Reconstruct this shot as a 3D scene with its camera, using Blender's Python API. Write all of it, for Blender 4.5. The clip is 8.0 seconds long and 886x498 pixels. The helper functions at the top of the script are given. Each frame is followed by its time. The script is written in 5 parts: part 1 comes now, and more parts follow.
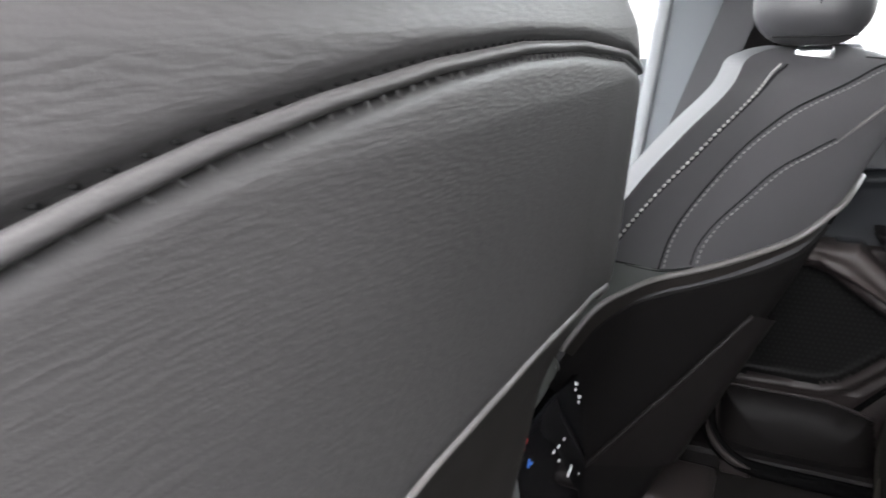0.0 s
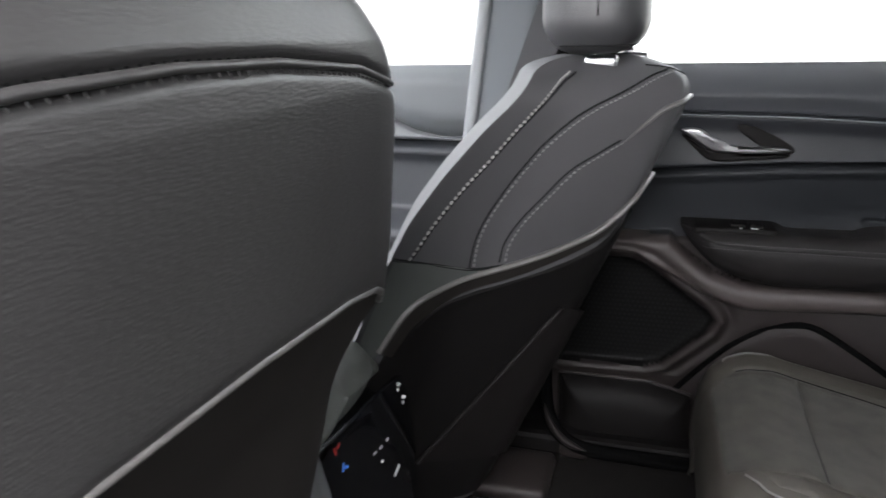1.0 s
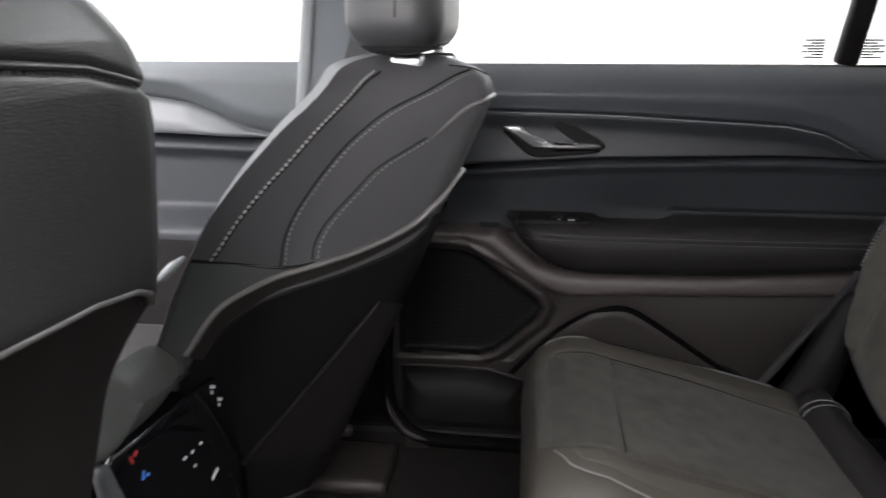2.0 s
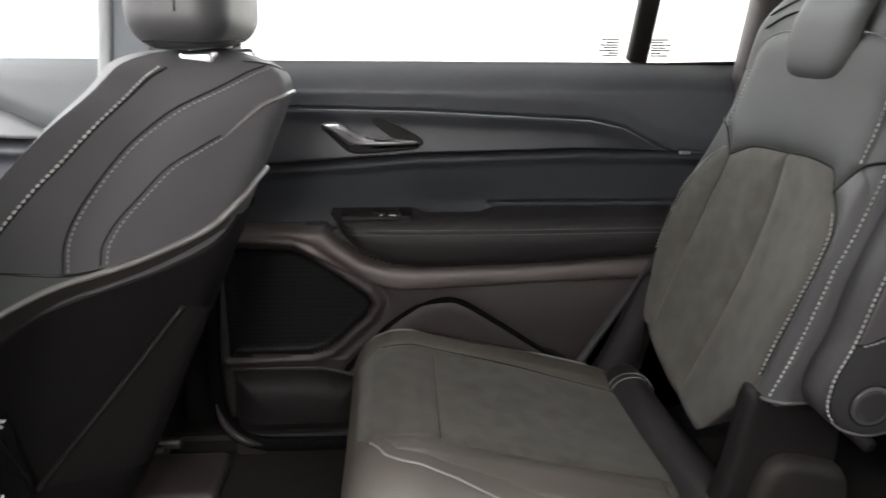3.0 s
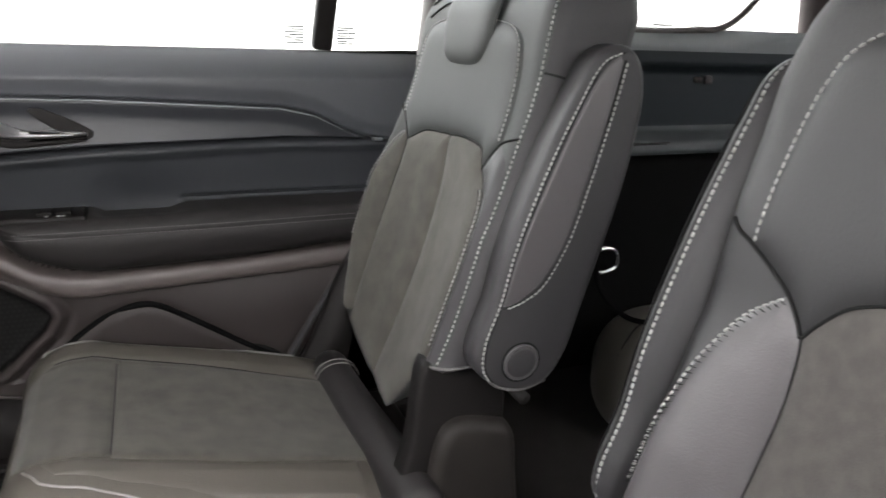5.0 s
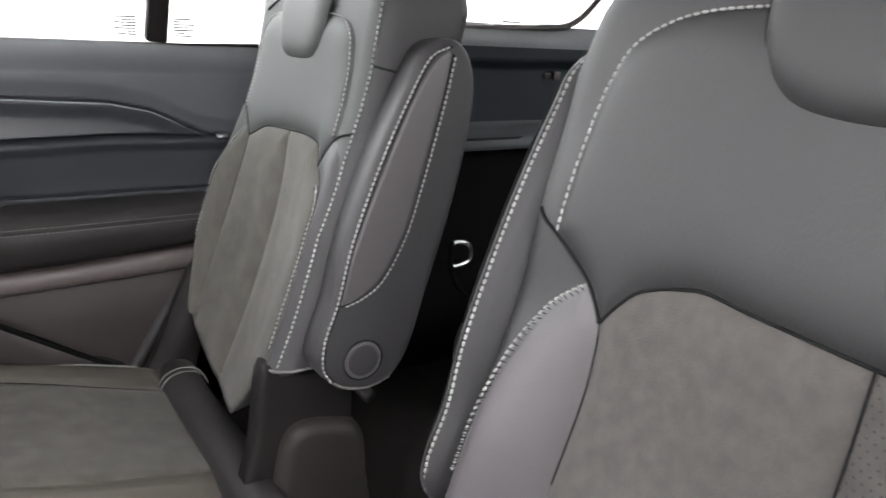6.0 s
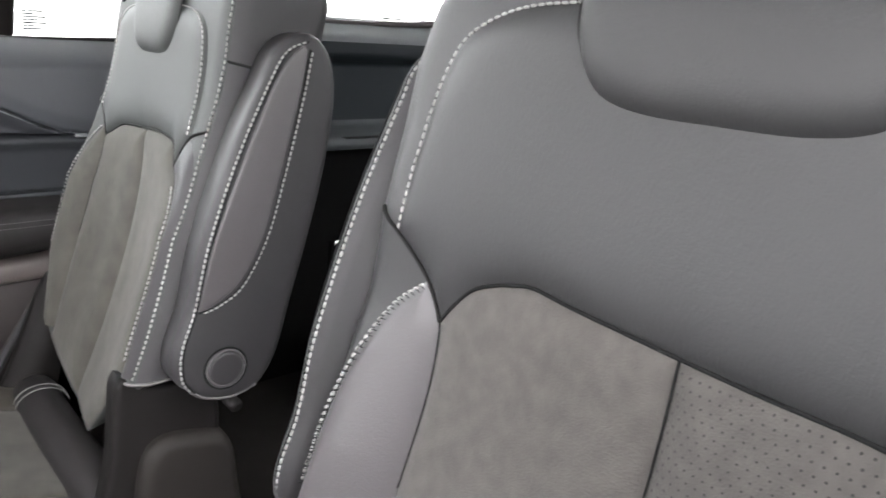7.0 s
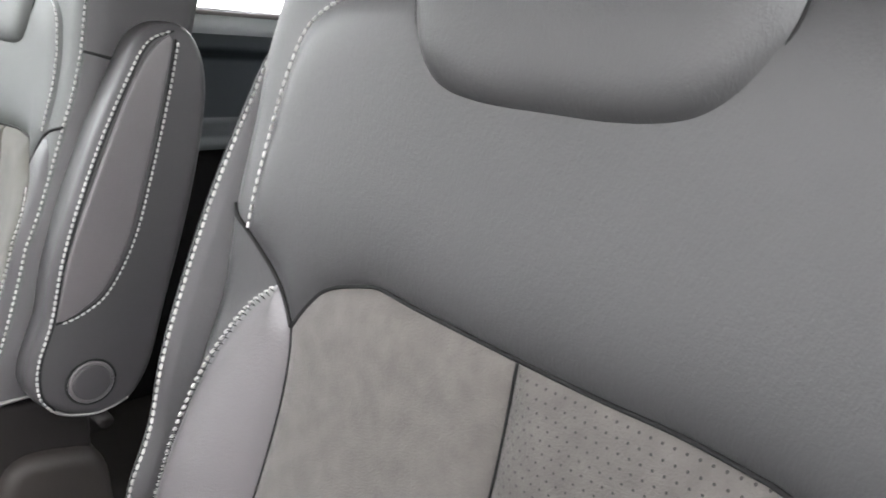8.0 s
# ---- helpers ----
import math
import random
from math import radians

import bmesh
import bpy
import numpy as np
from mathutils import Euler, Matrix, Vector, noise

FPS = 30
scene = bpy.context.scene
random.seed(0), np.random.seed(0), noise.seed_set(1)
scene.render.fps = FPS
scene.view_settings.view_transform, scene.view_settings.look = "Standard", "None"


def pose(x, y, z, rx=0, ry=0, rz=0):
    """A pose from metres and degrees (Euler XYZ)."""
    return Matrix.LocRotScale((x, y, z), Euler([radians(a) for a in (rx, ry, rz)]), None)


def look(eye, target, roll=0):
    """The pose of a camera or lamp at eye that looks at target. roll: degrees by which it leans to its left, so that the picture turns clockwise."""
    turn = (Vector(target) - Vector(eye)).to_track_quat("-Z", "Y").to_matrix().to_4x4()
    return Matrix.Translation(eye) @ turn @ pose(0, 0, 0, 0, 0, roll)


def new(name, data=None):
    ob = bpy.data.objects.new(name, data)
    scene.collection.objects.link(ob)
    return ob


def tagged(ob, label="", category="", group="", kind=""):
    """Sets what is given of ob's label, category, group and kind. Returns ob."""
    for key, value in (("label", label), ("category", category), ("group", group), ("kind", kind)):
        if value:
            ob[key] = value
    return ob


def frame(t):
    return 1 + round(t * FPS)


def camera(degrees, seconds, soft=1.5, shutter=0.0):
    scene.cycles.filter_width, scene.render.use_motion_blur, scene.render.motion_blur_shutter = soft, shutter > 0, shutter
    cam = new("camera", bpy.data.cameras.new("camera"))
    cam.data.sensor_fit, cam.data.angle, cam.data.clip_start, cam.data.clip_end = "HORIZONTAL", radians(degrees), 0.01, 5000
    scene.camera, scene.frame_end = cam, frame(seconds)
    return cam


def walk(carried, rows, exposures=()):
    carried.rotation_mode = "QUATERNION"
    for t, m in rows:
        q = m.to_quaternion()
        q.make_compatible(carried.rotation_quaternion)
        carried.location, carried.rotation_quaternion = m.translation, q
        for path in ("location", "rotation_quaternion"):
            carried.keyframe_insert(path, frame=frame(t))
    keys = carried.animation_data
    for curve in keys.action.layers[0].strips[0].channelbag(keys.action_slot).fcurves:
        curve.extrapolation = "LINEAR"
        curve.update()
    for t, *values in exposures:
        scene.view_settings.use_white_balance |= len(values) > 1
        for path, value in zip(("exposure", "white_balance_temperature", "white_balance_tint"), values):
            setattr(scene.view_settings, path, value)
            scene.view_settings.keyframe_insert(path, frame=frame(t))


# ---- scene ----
cam = camera(63.7, 8.0, soft=1.5, shutter=0.4)
PATH = [
    (0, (0.041, 0.033, 0.734), (-0.833, 1.737, 0.157), -1.6),
    (0.5, (0.075, 0.040, 0.738), (-0.656, 1.808, 0.153), -1.1),
    (1, (0.108, 0.051, 0.738), (-0.454, 1.881, 0.16), -1.3),
    (1.5, (0.138, 0.053, 0.738), (-0.275, 1.921, 0.154), -0.8),
    (2, (0.182, 0.053, 0.741), (-0.046, 1.95, 0.149), -0.1),
    (3.5, (0.287, 0.047, 0.735), (0.585, 1.934, 0.142), 0.7),
    (4, (0.314, 0.047, 0.731), (0.765, 1.904, 0.139), 1.0),
    (4.5, (0.341, 0.04, 0.728), (0.945, 1.853, 0.139), 1.6),
    (5, (0.371, 0.035, 0.726), (1.13, 1.789, 0.137), 2.1),
    (6.5, (0.446, 0.011, 0.724), (1.601, 1.538, 0.145), 3.3),
    (7, (0.469, 0.002, 0.724), (1.716, 1.457, 0.15), 3.6),
    (7.5, (0.494, -0.009, 0.724), (1.826, 1.371, 0.158), 3.9),
    (8, (0.521, -0.012, 0.719), (1.913, 1.31, 0.156), 4.1),
]
walk(cam, [(t, look(eye, target, roll)) for t, eye, target, roll in PATH], [(0.0, 5.32, 6250, 13), (0.5, 5.13, 6250, 13), (1.0, 4.90, 6250, 13), (1.5, 4.64, 6350, 14), (2.0, 4.73, 6400, 14), (3.5, 5.35, 6650, 13), (5.0, 5.6, 6550, 13), (6.5, 6.0, 6420, 14), (8.0, 6.35, 6420, 13)])

# ---- world and light ----
world = bpy.data.worlds.new("overcast_sky")
scene.world = world
world.use_nodes = True
wt = world.node_tree
sky = wt.nodes.new("ShaderNodeTexSky")
sky.sky_type, sky.sun_disc = "NISHITA", False
sky.sun_elevation, sky.sun_rotation = radians(60), radians(160)
sky.air_density, sky.dust_density, sky.ozone_density = 1.0, 6.0, 1.0
hue = wt.nodes.new("ShaderNodeHueSaturation")
hue.inputs["Saturation"].default_value = 0.12
wt.links.new(sky.outputs[0], hue.inputs["Color"])
tint = wt.nodes.new("ShaderNodeMixRGB")
tint.blend_type = "MULTIPLY"
tint.inputs[0].default_value, tint.inputs[2].default_value = 1.0, (1.0, 0.985, 0.955, 1)
wt.links.new(hue.outputs[0], tint.inputs[1])
wt.links.new(tint.outputs[0], wt.nodes["Background"].inputs["Color"])
wt.nodes["Background"].inputs["Strength"].default_value = 0.15

sun_data = bpy.data.lights.new("sun", "SUN")
sun_data.energy, sun_data.angle, sun_data.color = 0.7, radians(25), (1.0, 0.97, 0.93)
sun = new("sun", sun_data)
sun.matrix_world = look((0, 0, 0), (-0.22, 0.46, -0.86))

# added fill lamp in the left doorway, brightens the driver's seat back
doorway_data = bpy.data.lights.new("doorway_fill", "AREA")
doorway_data.shape, doorway_data.size, doorway_data.size_y = "RECTANGLE", 0.12, 0.28
doorway_data.energy, doorway_data.color = 0.31, (1.0, 0.985, 0.96)
doorway_fill = new("doorway_fill", doorway_data)
doorway_fill.matrix_world = look((0.05, -0.10, 0.87), (-0.12, 0.03, 0.79))


# ---- materials ----
def material(name, colour, rough=0.5, metal=0.0, spec=0.5, vary=0.25, vary_scale=6.0, grain=0.0, grain_scale=(300, 300, 300),
             fine=0.0, fine_scale=900.0, sheen=0.0, coat=0.0, rough_vary=0.08, detail=3.0, bend=0.6):
    """A surface with slow colour variation and two scales of relief."""
    mat = bpy.data.materials.new(name)
    mat.use_nodes = True
    nt = mat.node_tree
    bsdf = nt.nodes["Principled BSDF"]
    bsdf.inputs["Metallic"].default_value = metal
    bsdf.inputs["Specular IOR Level"].default_value = spec
    bsdf.inputs["Coat Weight"].default_value = coat
    bsdf.inputs["Sheen Weight"].default_value = sheen
    bsdf.inputs["Sheen Roughness"].default_value = 0.5
    geo = nt.nodes.new("ShaderNodeNewGeometry")
    slow = nt.nodes.new("ShaderNodeTexNoise")
    slow.inputs["Scale"].default_value, slow.inputs["Detail"].default_value = vary_scale, 5
    nt.links.new(geo.outputs["Position"], slow.inputs["Vector"])
    ramp = nt.nodes.new("ShaderNodeMixRGB")
    ramp.inputs[1].default_value = (*[c * (1 - vary) for c in colour], 1)
    ramp.inputs[2].default_value = (*[c * (1 + vary) for c in colour], 1)
    nt.links.new(slow.outputs["Fac"], ramp.inputs[0])
    nt.links.new(ramp.outputs[0], bsdf.inputs["Base Color"])
    span = nt.nodes.new("ShaderNodeMapRange")
    span.inputs["To Min"].default_value, span.inputs["To Max"].default_value = rough - rough_vary, rough + rough_vary
    nt.links.new(slow.outputs["Fac"], span.inputs["Value"])
    nt.links.new(span.outputs[0], bsdf.inputs["Roughness"])
    last = None
    if grain:
        mp = nt.nodes.new("ShaderNodeMapping")
        mp.inputs["Scale"].default_value = grain_scale
        nt.links.new(geo.outputs["Position"], mp.inputs["Vector"])
        wr = nt.nodes.new("ShaderNodeTexNoise")
        wr.inputs["Scale"].default_value, wr.inputs["Detail"].default_value, wr.inputs["Distortion"].default_value = 1.0, detail, bend
        nt.links.new(mp.outputs[0], wr.inputs["Vector"])
        b1 = nt.nodes.new("ShaderNodeBump")
        b1.inputs["Strength"].default_value, b1.inputs["Distance"].default_value = grain, 0.002
        nt.links.new(wr.outputs["Fac"], b1.inputs["Height"])
        last = b1
    if fine:
        fn = nt.nodes.new("ShaderNodeTexNoise")
        fn.inputs["Scale"].default_value, fn.inputs["Detail"].default_value = fine_scale, 2
        nt.links.new(geo.outputs["Position"], fn.inputs["Vector"])
        b2 = nt.nodes.new("ShaderNodeBump")
        b2.inputs["Strength"].default_value, b2.inputs["Distance"].default_value = fine, 0.001
        nt.links.new(fn.outputs["Fac"], b2.inputs["Height"])
        if last:
            nt.links.new(last.outputs[0], b2.inputs["Normal"])
        last = b2
    if last:
        nt.links.new(last.outputs[0], bsdf.inputs["Normal"])
    return mat


LEATHER = material("black_leather", (0.0240, 0.0231, 0.0231), 0.41, spec=0.62, grain=0.11, detail=0.6, bend=0.25, grain_scale=(150, 165, 820), fine=0.08, fine_scale=1300, vary=0.12)
LEATHER_UP = material("black_leather_upright_grain", (0.027, 0.0265, 0.0273), 0.52, spec=0.34, grain=0.14, grain_scale=(300, 700, 230), fine=0.12, fine_scale=900, vary=0.12)
# duller copy of the same seat leather, so the far seat looks less lit
LEATHER_FAR = material("green_grey_black_leather", (0.0262, 0.0278, 0.0268), 0.60, spec=0.26, grain=0.14, grain_scale=(300, 700, 230), fine=0.12, fine_scale=900, vary=0.12)
LEATHER_SOFT = material("warm_black_leather", (0.0265, 0.0265, 0.028), 0.44, grain=0.12, grain_scale=(500, 500, 500), fine=0.1, fine_scale=900, vary=0.1)
# same black leather, albedo raised for the light on the passenger seat
LEATHER_LIT = material("smooth_black_lit_leather", (0.050, 0.0488, 0.0512), 0.64, spec=0.2, grain=0.10, grain_scale=(500, 500, 500), fine=0.1, fine_scale=900, vary=0.12)
PILLAR = material("slate_pillar_cloth", (0.10, 0.107, 0.115), 0.9, spec=0.15, fine=0.3, fine_scale=700, vary=0.08)
LEATHER_ARM = material("black_armrest_leather", (0.0240, 0.0226, 0.0238), 0.56, spec=0.26, grain=0.10, grain_scale=(500, 500, 500), fine=0.1, fine_scale=900, vary=0.12)
LEATHER_WARM = material("warm_grey_leather", (0.050, 0.045, 0.047), 0.45, grain=0.10, grain_scale=(500, 500, 500), fine=0.1, fine_scale=900, vary=0.1)
LEATHER_MATT = material("matt_charcoal_leather", (0.047, 0.0425, 0.0362), 0.56, spec=0.35, grain=0.14, grain_scale=(400, 400, 400), fine=0.12, fine_scale=900, vary=0.15)
MID_PAD = material("dark_slate_soft_panel", (0.0195, 0.0208, 0.0240), 0.56, spec=0.3, fine=0.2, fine_scale=1000, vary=0.12)
DOOR_LEATHER = material("matt_black_armrest_leather", (0.0140, 0.0124, 0.0125), 0.58, spec=0.25, fine=0.15, fine_scale=900, vary=0.15)
SATIN = material("satin_metal", (0.42, 0.42, 0.43), 0.32, metal=1.0, vary=0.08)
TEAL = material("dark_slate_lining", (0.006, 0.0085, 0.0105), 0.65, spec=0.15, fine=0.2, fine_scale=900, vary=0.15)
SUEDE = material("charcoal_suede", (0.0400, 0.0377, 0.0318), 0.9, spec=0.2, sheen=0.08, vary=0.7, vary_scale=34, fine=0.5, fine_scale=800)
PLASTIC = material("black_moulded_plastic", (0.0068, 0.0058, 0.0057), 0.6, spec=0.14, fine=0.2, fine_scale=1100, vary=0.15)
BACK_SHELL = material("black_backrest_shell", (0.0046, 0.0041, 0.0041), 0.62, spec=0.12, fine=0.2, fine_scale=1100, vary=0.15)
SHELL = material("warm_black_seat_shell", (0.0138, 0.0118, 0.0107), 0.6, spec=0.2, fine=0.2, fine_scale=1100, vary=0.15)
PLASTIC_GREY = material("dark_grey_plastic", (0.0225, 0.0178, 0.0174), 0.5, spec=0.28, fine=0.2, fine_scale=1100, vary=0.12)
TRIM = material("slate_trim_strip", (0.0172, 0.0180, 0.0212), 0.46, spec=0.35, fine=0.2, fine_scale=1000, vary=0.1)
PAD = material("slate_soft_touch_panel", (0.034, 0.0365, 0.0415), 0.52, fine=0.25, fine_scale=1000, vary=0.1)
BAND = material("satin_grey_trim", (0.058, 0.047, 0.0450), 0.54, fine=0.1, fine_scale=1000, vary=0.08)
PALE = material("pale_grey_plastic", (0.15, 0.157, 0.163), 0.55, fine=0.15, fine_scale=900, vary=0.06)
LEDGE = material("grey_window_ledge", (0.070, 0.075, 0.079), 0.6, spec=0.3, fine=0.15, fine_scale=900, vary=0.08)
# front trim strip, windscreen light put into its paler colour
COOL_LIT_TRIM = material("cool_grey_lit_trim", (0.080, 0.083, 0.088), 0.5, fine=0.1, fine_scale=1000, vary=0.08)
SLATE = material("slate_grey_plastic", (0.030, 0.034, 0.036), 0.55, spec=0.3, fine=0.15, fine_scale=900, vary=0.08)
HEADLINER = material("light_grey_headliner", (0.60, 0.60, 0.585), 0.95, spec=0.1, fine=0.4, fine_scale=700, vary=0.05)
CARPET = material("black_carpet", (0.0125, 0.0112, 0.0108), 1.0, spec=0.05, grain=0.6, grain_scale=(500, 500, 500), vary=0.3, vary_scale=25)
CHROME = material("brushed_chrome", (0.72, 0.72, 0.72), 0.2, metal=1.0, vary=0.05)
STEEL = material("worn_steel", (0.30, 0.29, 0.28), 0.4, metal=1.0, vary=0.25, vary_scale=60)
GLOSS = material("piano_black", (0.006, 0.006, 0.007), 0.08, coat=0.5, vary=0.1, rough_vary=0.03)
THREAD = material("light_grey_thread", (0.23, 0.225, 0.217), 0.8, vary=0.15, vary_scale=200)
THREAD_DIM = material("grey_thread", (0.14, 0.138, 0.135), 0.8, vary=0.15, vary_scale=200)
PIPING_LIGHT = material("pale_piping", (0.14, 0.135, 0.13), 0.5, fine=0.1, vary=0.1)
PIPING = material("grey_leather_piping", (0.085, 0.08, 0.078), 0.45, fine=0.15, vary=0.1)
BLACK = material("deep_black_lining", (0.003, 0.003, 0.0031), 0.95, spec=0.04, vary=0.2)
GROOVE = material("dark_seam", (0.010, 0.010, 0.010), 0.9, spec=0.1, vary=0.1)
WEBBING = material("black_belt_webbing", (0.02, 0.02, 0.022), 0.8, grain=0.5, grain_scale=(600, 600, 900), vary=0.1)
PAINT = material("silver_body_paint", (0.35, 0.36, 0.37), 0.3, metal=0.4, coat=0.6, vary=0.05)
CONCRETE = material("dark_asphalt", (0.07, 0.068, 0.066), 0.9, spec=0.2, vary=0.2, vary_scale=1.5, fine=0.3, fine_scale=60)
WALL = material("pale_plaster", (0.45, 0.445, 0.44), 0.9, spec=0.2, vary=0.1, vary_scale=1.0, fine=0.3, fine_scale=80)
COVER = material("green_grey_seat_cover", (0.050, 0.054, 0.051), 0.55, spec=0.4, fine=0.2, fine_scale=900, vary=0.1)
CAP = material("satin_console_lid", (0.074, 0.077, 0.072), 0.42, fine=0.1, fine_scale=900, vary=0.06)
EDGE = material("grey_console_edge", (0.095, 0.098, 0.100), 0.5, fine=0.15, fine_scale=900, vary=0.06)
RED = material("red_print", (0.55, 0.04, 0.03), 0.5, vary=0.05)
BLUE = material("blue_print", (0.04, 0.16, 0.6), 0.5, vary=0.05)
WHITE = material("white_print", (0.75, 0.75, 0.75), 0.5, vary=0.05)
PRINT = material("grey_glass_print", (0.20, 0.20, 0.20), 0.7, vary=0.05)


def dotted(name, colour, pitch, hole, rough):
    """Suede or grille with a staggered grid of small dark holes on the (y, z) or (x, z) plane."""
    mat = material(name, colour, rough, spec=0.2 if "suede" in name else 0.08, sheen=0.08 if "suede" in name else 0.0, vary=0.42, vary_scale=75, fine=0.5 if "suede" in name else 0.2, fine_scale=800)
    nt = mat.node_tree
    bsdf = nt.nodes["Principled BSDF"]
    geo = nt.nodes["Geometry"]
    sep = nt.nodes.new("ShaderNodeSeparateXYZ")
    nt.links.new(geo.outputs["Position"], sep.inputs[0])

    def op(kind, a, b=None):
        n = nt.nodes.new("ShaderNodeMath")
        n.operation = kind
        for k, v in enumerate((a, b)):
            if v is None:
                continue
            if isinstance(v, float):
                n.inputs[k].default_value = v
            else:
                nt.links.new(v, n.inputs[k])
        return n.outputs[0]

    across = sep.outputs["Y" if "suede" in name else "X"]
    row = op("FLOOR", op("DIVIDE", sep.outputs["Z"], pitch))
    half = op("MULTIPLY", op("MODULO", row, 2.0), 0.5)
    a = op("SUBTRACT", op("FRACT", op("ADD", op("DIVIDE", across, pitch), half)), 0.5)
    b = op("SUBTRACT", op("FRACT", op("DIVIDE", sep.outputs["Z"], pitch)), 0.5)
    r2 = op("ADD", op("MULTIPLY", a, a), op("MULTIPLY", b, b))
    inside = op("LESS_THAN", r2, hole * hole)
    mix = nt.nodes.new("ShaderNodeMixRGB")
    src = bsdf.inputs["Base Color"].links[0].from_socket
    nt.links.new(inside, mix.inputs[0])
    nt.links.new(src, mix.inputs[1])
    mix.inputs[2].default_value = (0.018, 0.017, 0.0165, 1) if "suede" in name else (0.009, 0.0088, 0.0088, 1)
    nt.links.new(mix.outputs[0], bsdf.inputs["Base Color"])
    return mat


SUEDE_DOT = dotted("perforated_suede", (0.054, 0.0495, 0.0462), 0.0050, 0.125, 0.9)
SUEDE_WARM = material("warm_grey_suede", (0.056, 0.0512, 0.0475), 0.9, spec=0.2, sheen=0.08, vary=0.42, vary_scale=75, fine=0.5, fine_scale=800)
GRILLE = dotted("speaker_mesh", (0.0045, 0.0043, 0.0043), 0.0085, 0.30, 0.5)


def glass(name, tint):
    mat = bpy.data.materials.new(name)
    mat.use_nodes = True
    nt = mat.node_tree
    nt.nodes.remove(nt.nodes["Principled BSDF"])
    tr, gl, mix = nt.nodes.new("ShaderNodeBsdfTransparent"), nt.nodes.new("ShaderNodeBsdfGlossy"), nt.nodes.new("ShaderNodeMixShader")
    tr.inputs[0].default_value = (*tint, 1)
    gl.inputs["Roughness"].default_value = 0.02
    mix.inputs[0].default_value = 0.03
    nt.links.new(tr.outputs[0], mix.inputs[1])
    nt.links.new(gl.outputs[0], mix.inputs[2])
    nt.links.new(mix.outputs[0], nt.nodes["Material Output"].inputs[0])
    return mat


GLASS = glass("clear_window_glass", (0.93, 0.95, 0.94))
# tint set to dim sky light through the unseen left and rear panes
PRIVACY = glass("dark_privacy_glass", (0.50, 0.51, 0.51))


# ---- mesh helpers ----
def thing(name, at, label, category, group="", kind=""):
    ob = new(name)
    ob.location = at
    ob.empty_display_size = 0.05
    return tagged(ob, label, category, group, kind)


def part(name, data, mat, parent=None, label="", smooth=True, kind=""):
    """One mesh object from (verts, faces) in world metres, under a thing or a part."""
    verts, faces = data
    me = bpy.data.meshes.new(name)
    origin = Vector((0, 0, 0))
    p = parent
    while p:
        origin += p.location
        p = p.parent
    me.from_pydata([tuple(Vector(v) - origin) for v in verts], [], [tuple(int(k) for k in f) for f in faces])
    me.materials.append(mat)
    if smooth:
        me.polygons.foreach_set("use_smooth", [True] * len(me.polygons))
    me.validate()
    me.update()
    ob = new(name, me)
    ob.parent = parent
    return tagged(ob, label, kind=kind)


def outward(data, towards):
    """Turn the faces so that most of them look along the given way."""
    v, f = np.asarray(data[0], float), data[1]
    total = 0.0
    for q in f[:: max(1, len(f) // 200)]:
        n = np.cross(v[q[1]] - v[q[0]], v[q[2]] - v[q[0]])
        total += n @ np.asarray(towards, float)
    return (data[0], [tuple(reversed(q)) for q in f]) if total < 0 else data


def sheet(pts):
    """Quads over a (rows, columns, 3) array."""
    p = np.asarray(pts, float)
    n, m = p.shape[:2]
    i = np.arange(n * m).reshape(n, m)
    quads = np.stack([i[:-1, :-1], i[:-1, 1:], i[1:, 1:], i[1:, :-1]], -1).reshape(-1, 4)
    return p.reshape(-1, 3), quads.tolist()


def merge(*datas):
    verts, faces, base = [], [], 0
    for v, f in datas:
        verts += [tuple(q) for q in v]
        faces += [tuple(k + base for k in q) for q in f]
        base = len(verts)
    return verts, faces


def spline(pts, n, closed=False):
    """A smooth line of n points through the given ones (Catmull-Rom, evenly spaced)."""
    p = np.asarray(pts, float)
    if closed:
        p = np.vstack([p[-1], p, p[0], p[1]])
    else:
        p = np.vstack([2 * p[0] - p[1], p, 2 * p[-1] - p[-2]])
    out = []
    for k in range(1, len(p) - 2):
        for s in np.linspace(0, 1, 24, endpoint=False):
            a, b, c, d = p[k - 1 : k + 3]
            out.append(0.5 * (2 * b + (c - a) * s + (2 * a - 5 * b + 4 * c - d) * s**2 + (3 * b - a - 3 * c + d) * s**3))
    if not closed:
        out.append(p[-2])
    else:
        out.append(out[0])
    out = np.array(out)
    run = np.r_[0, np.cumsum(np.linalg.norm(np.diff(out, axis=0), axis=1))]
    want = np.linspace(0, run[-1], n + 1 if closed else n)
    if closed:
        want = want[:-1]
    return np.stack([np.interp(want, run, out[:, k]) for k in range(p.shape[1])], 1)


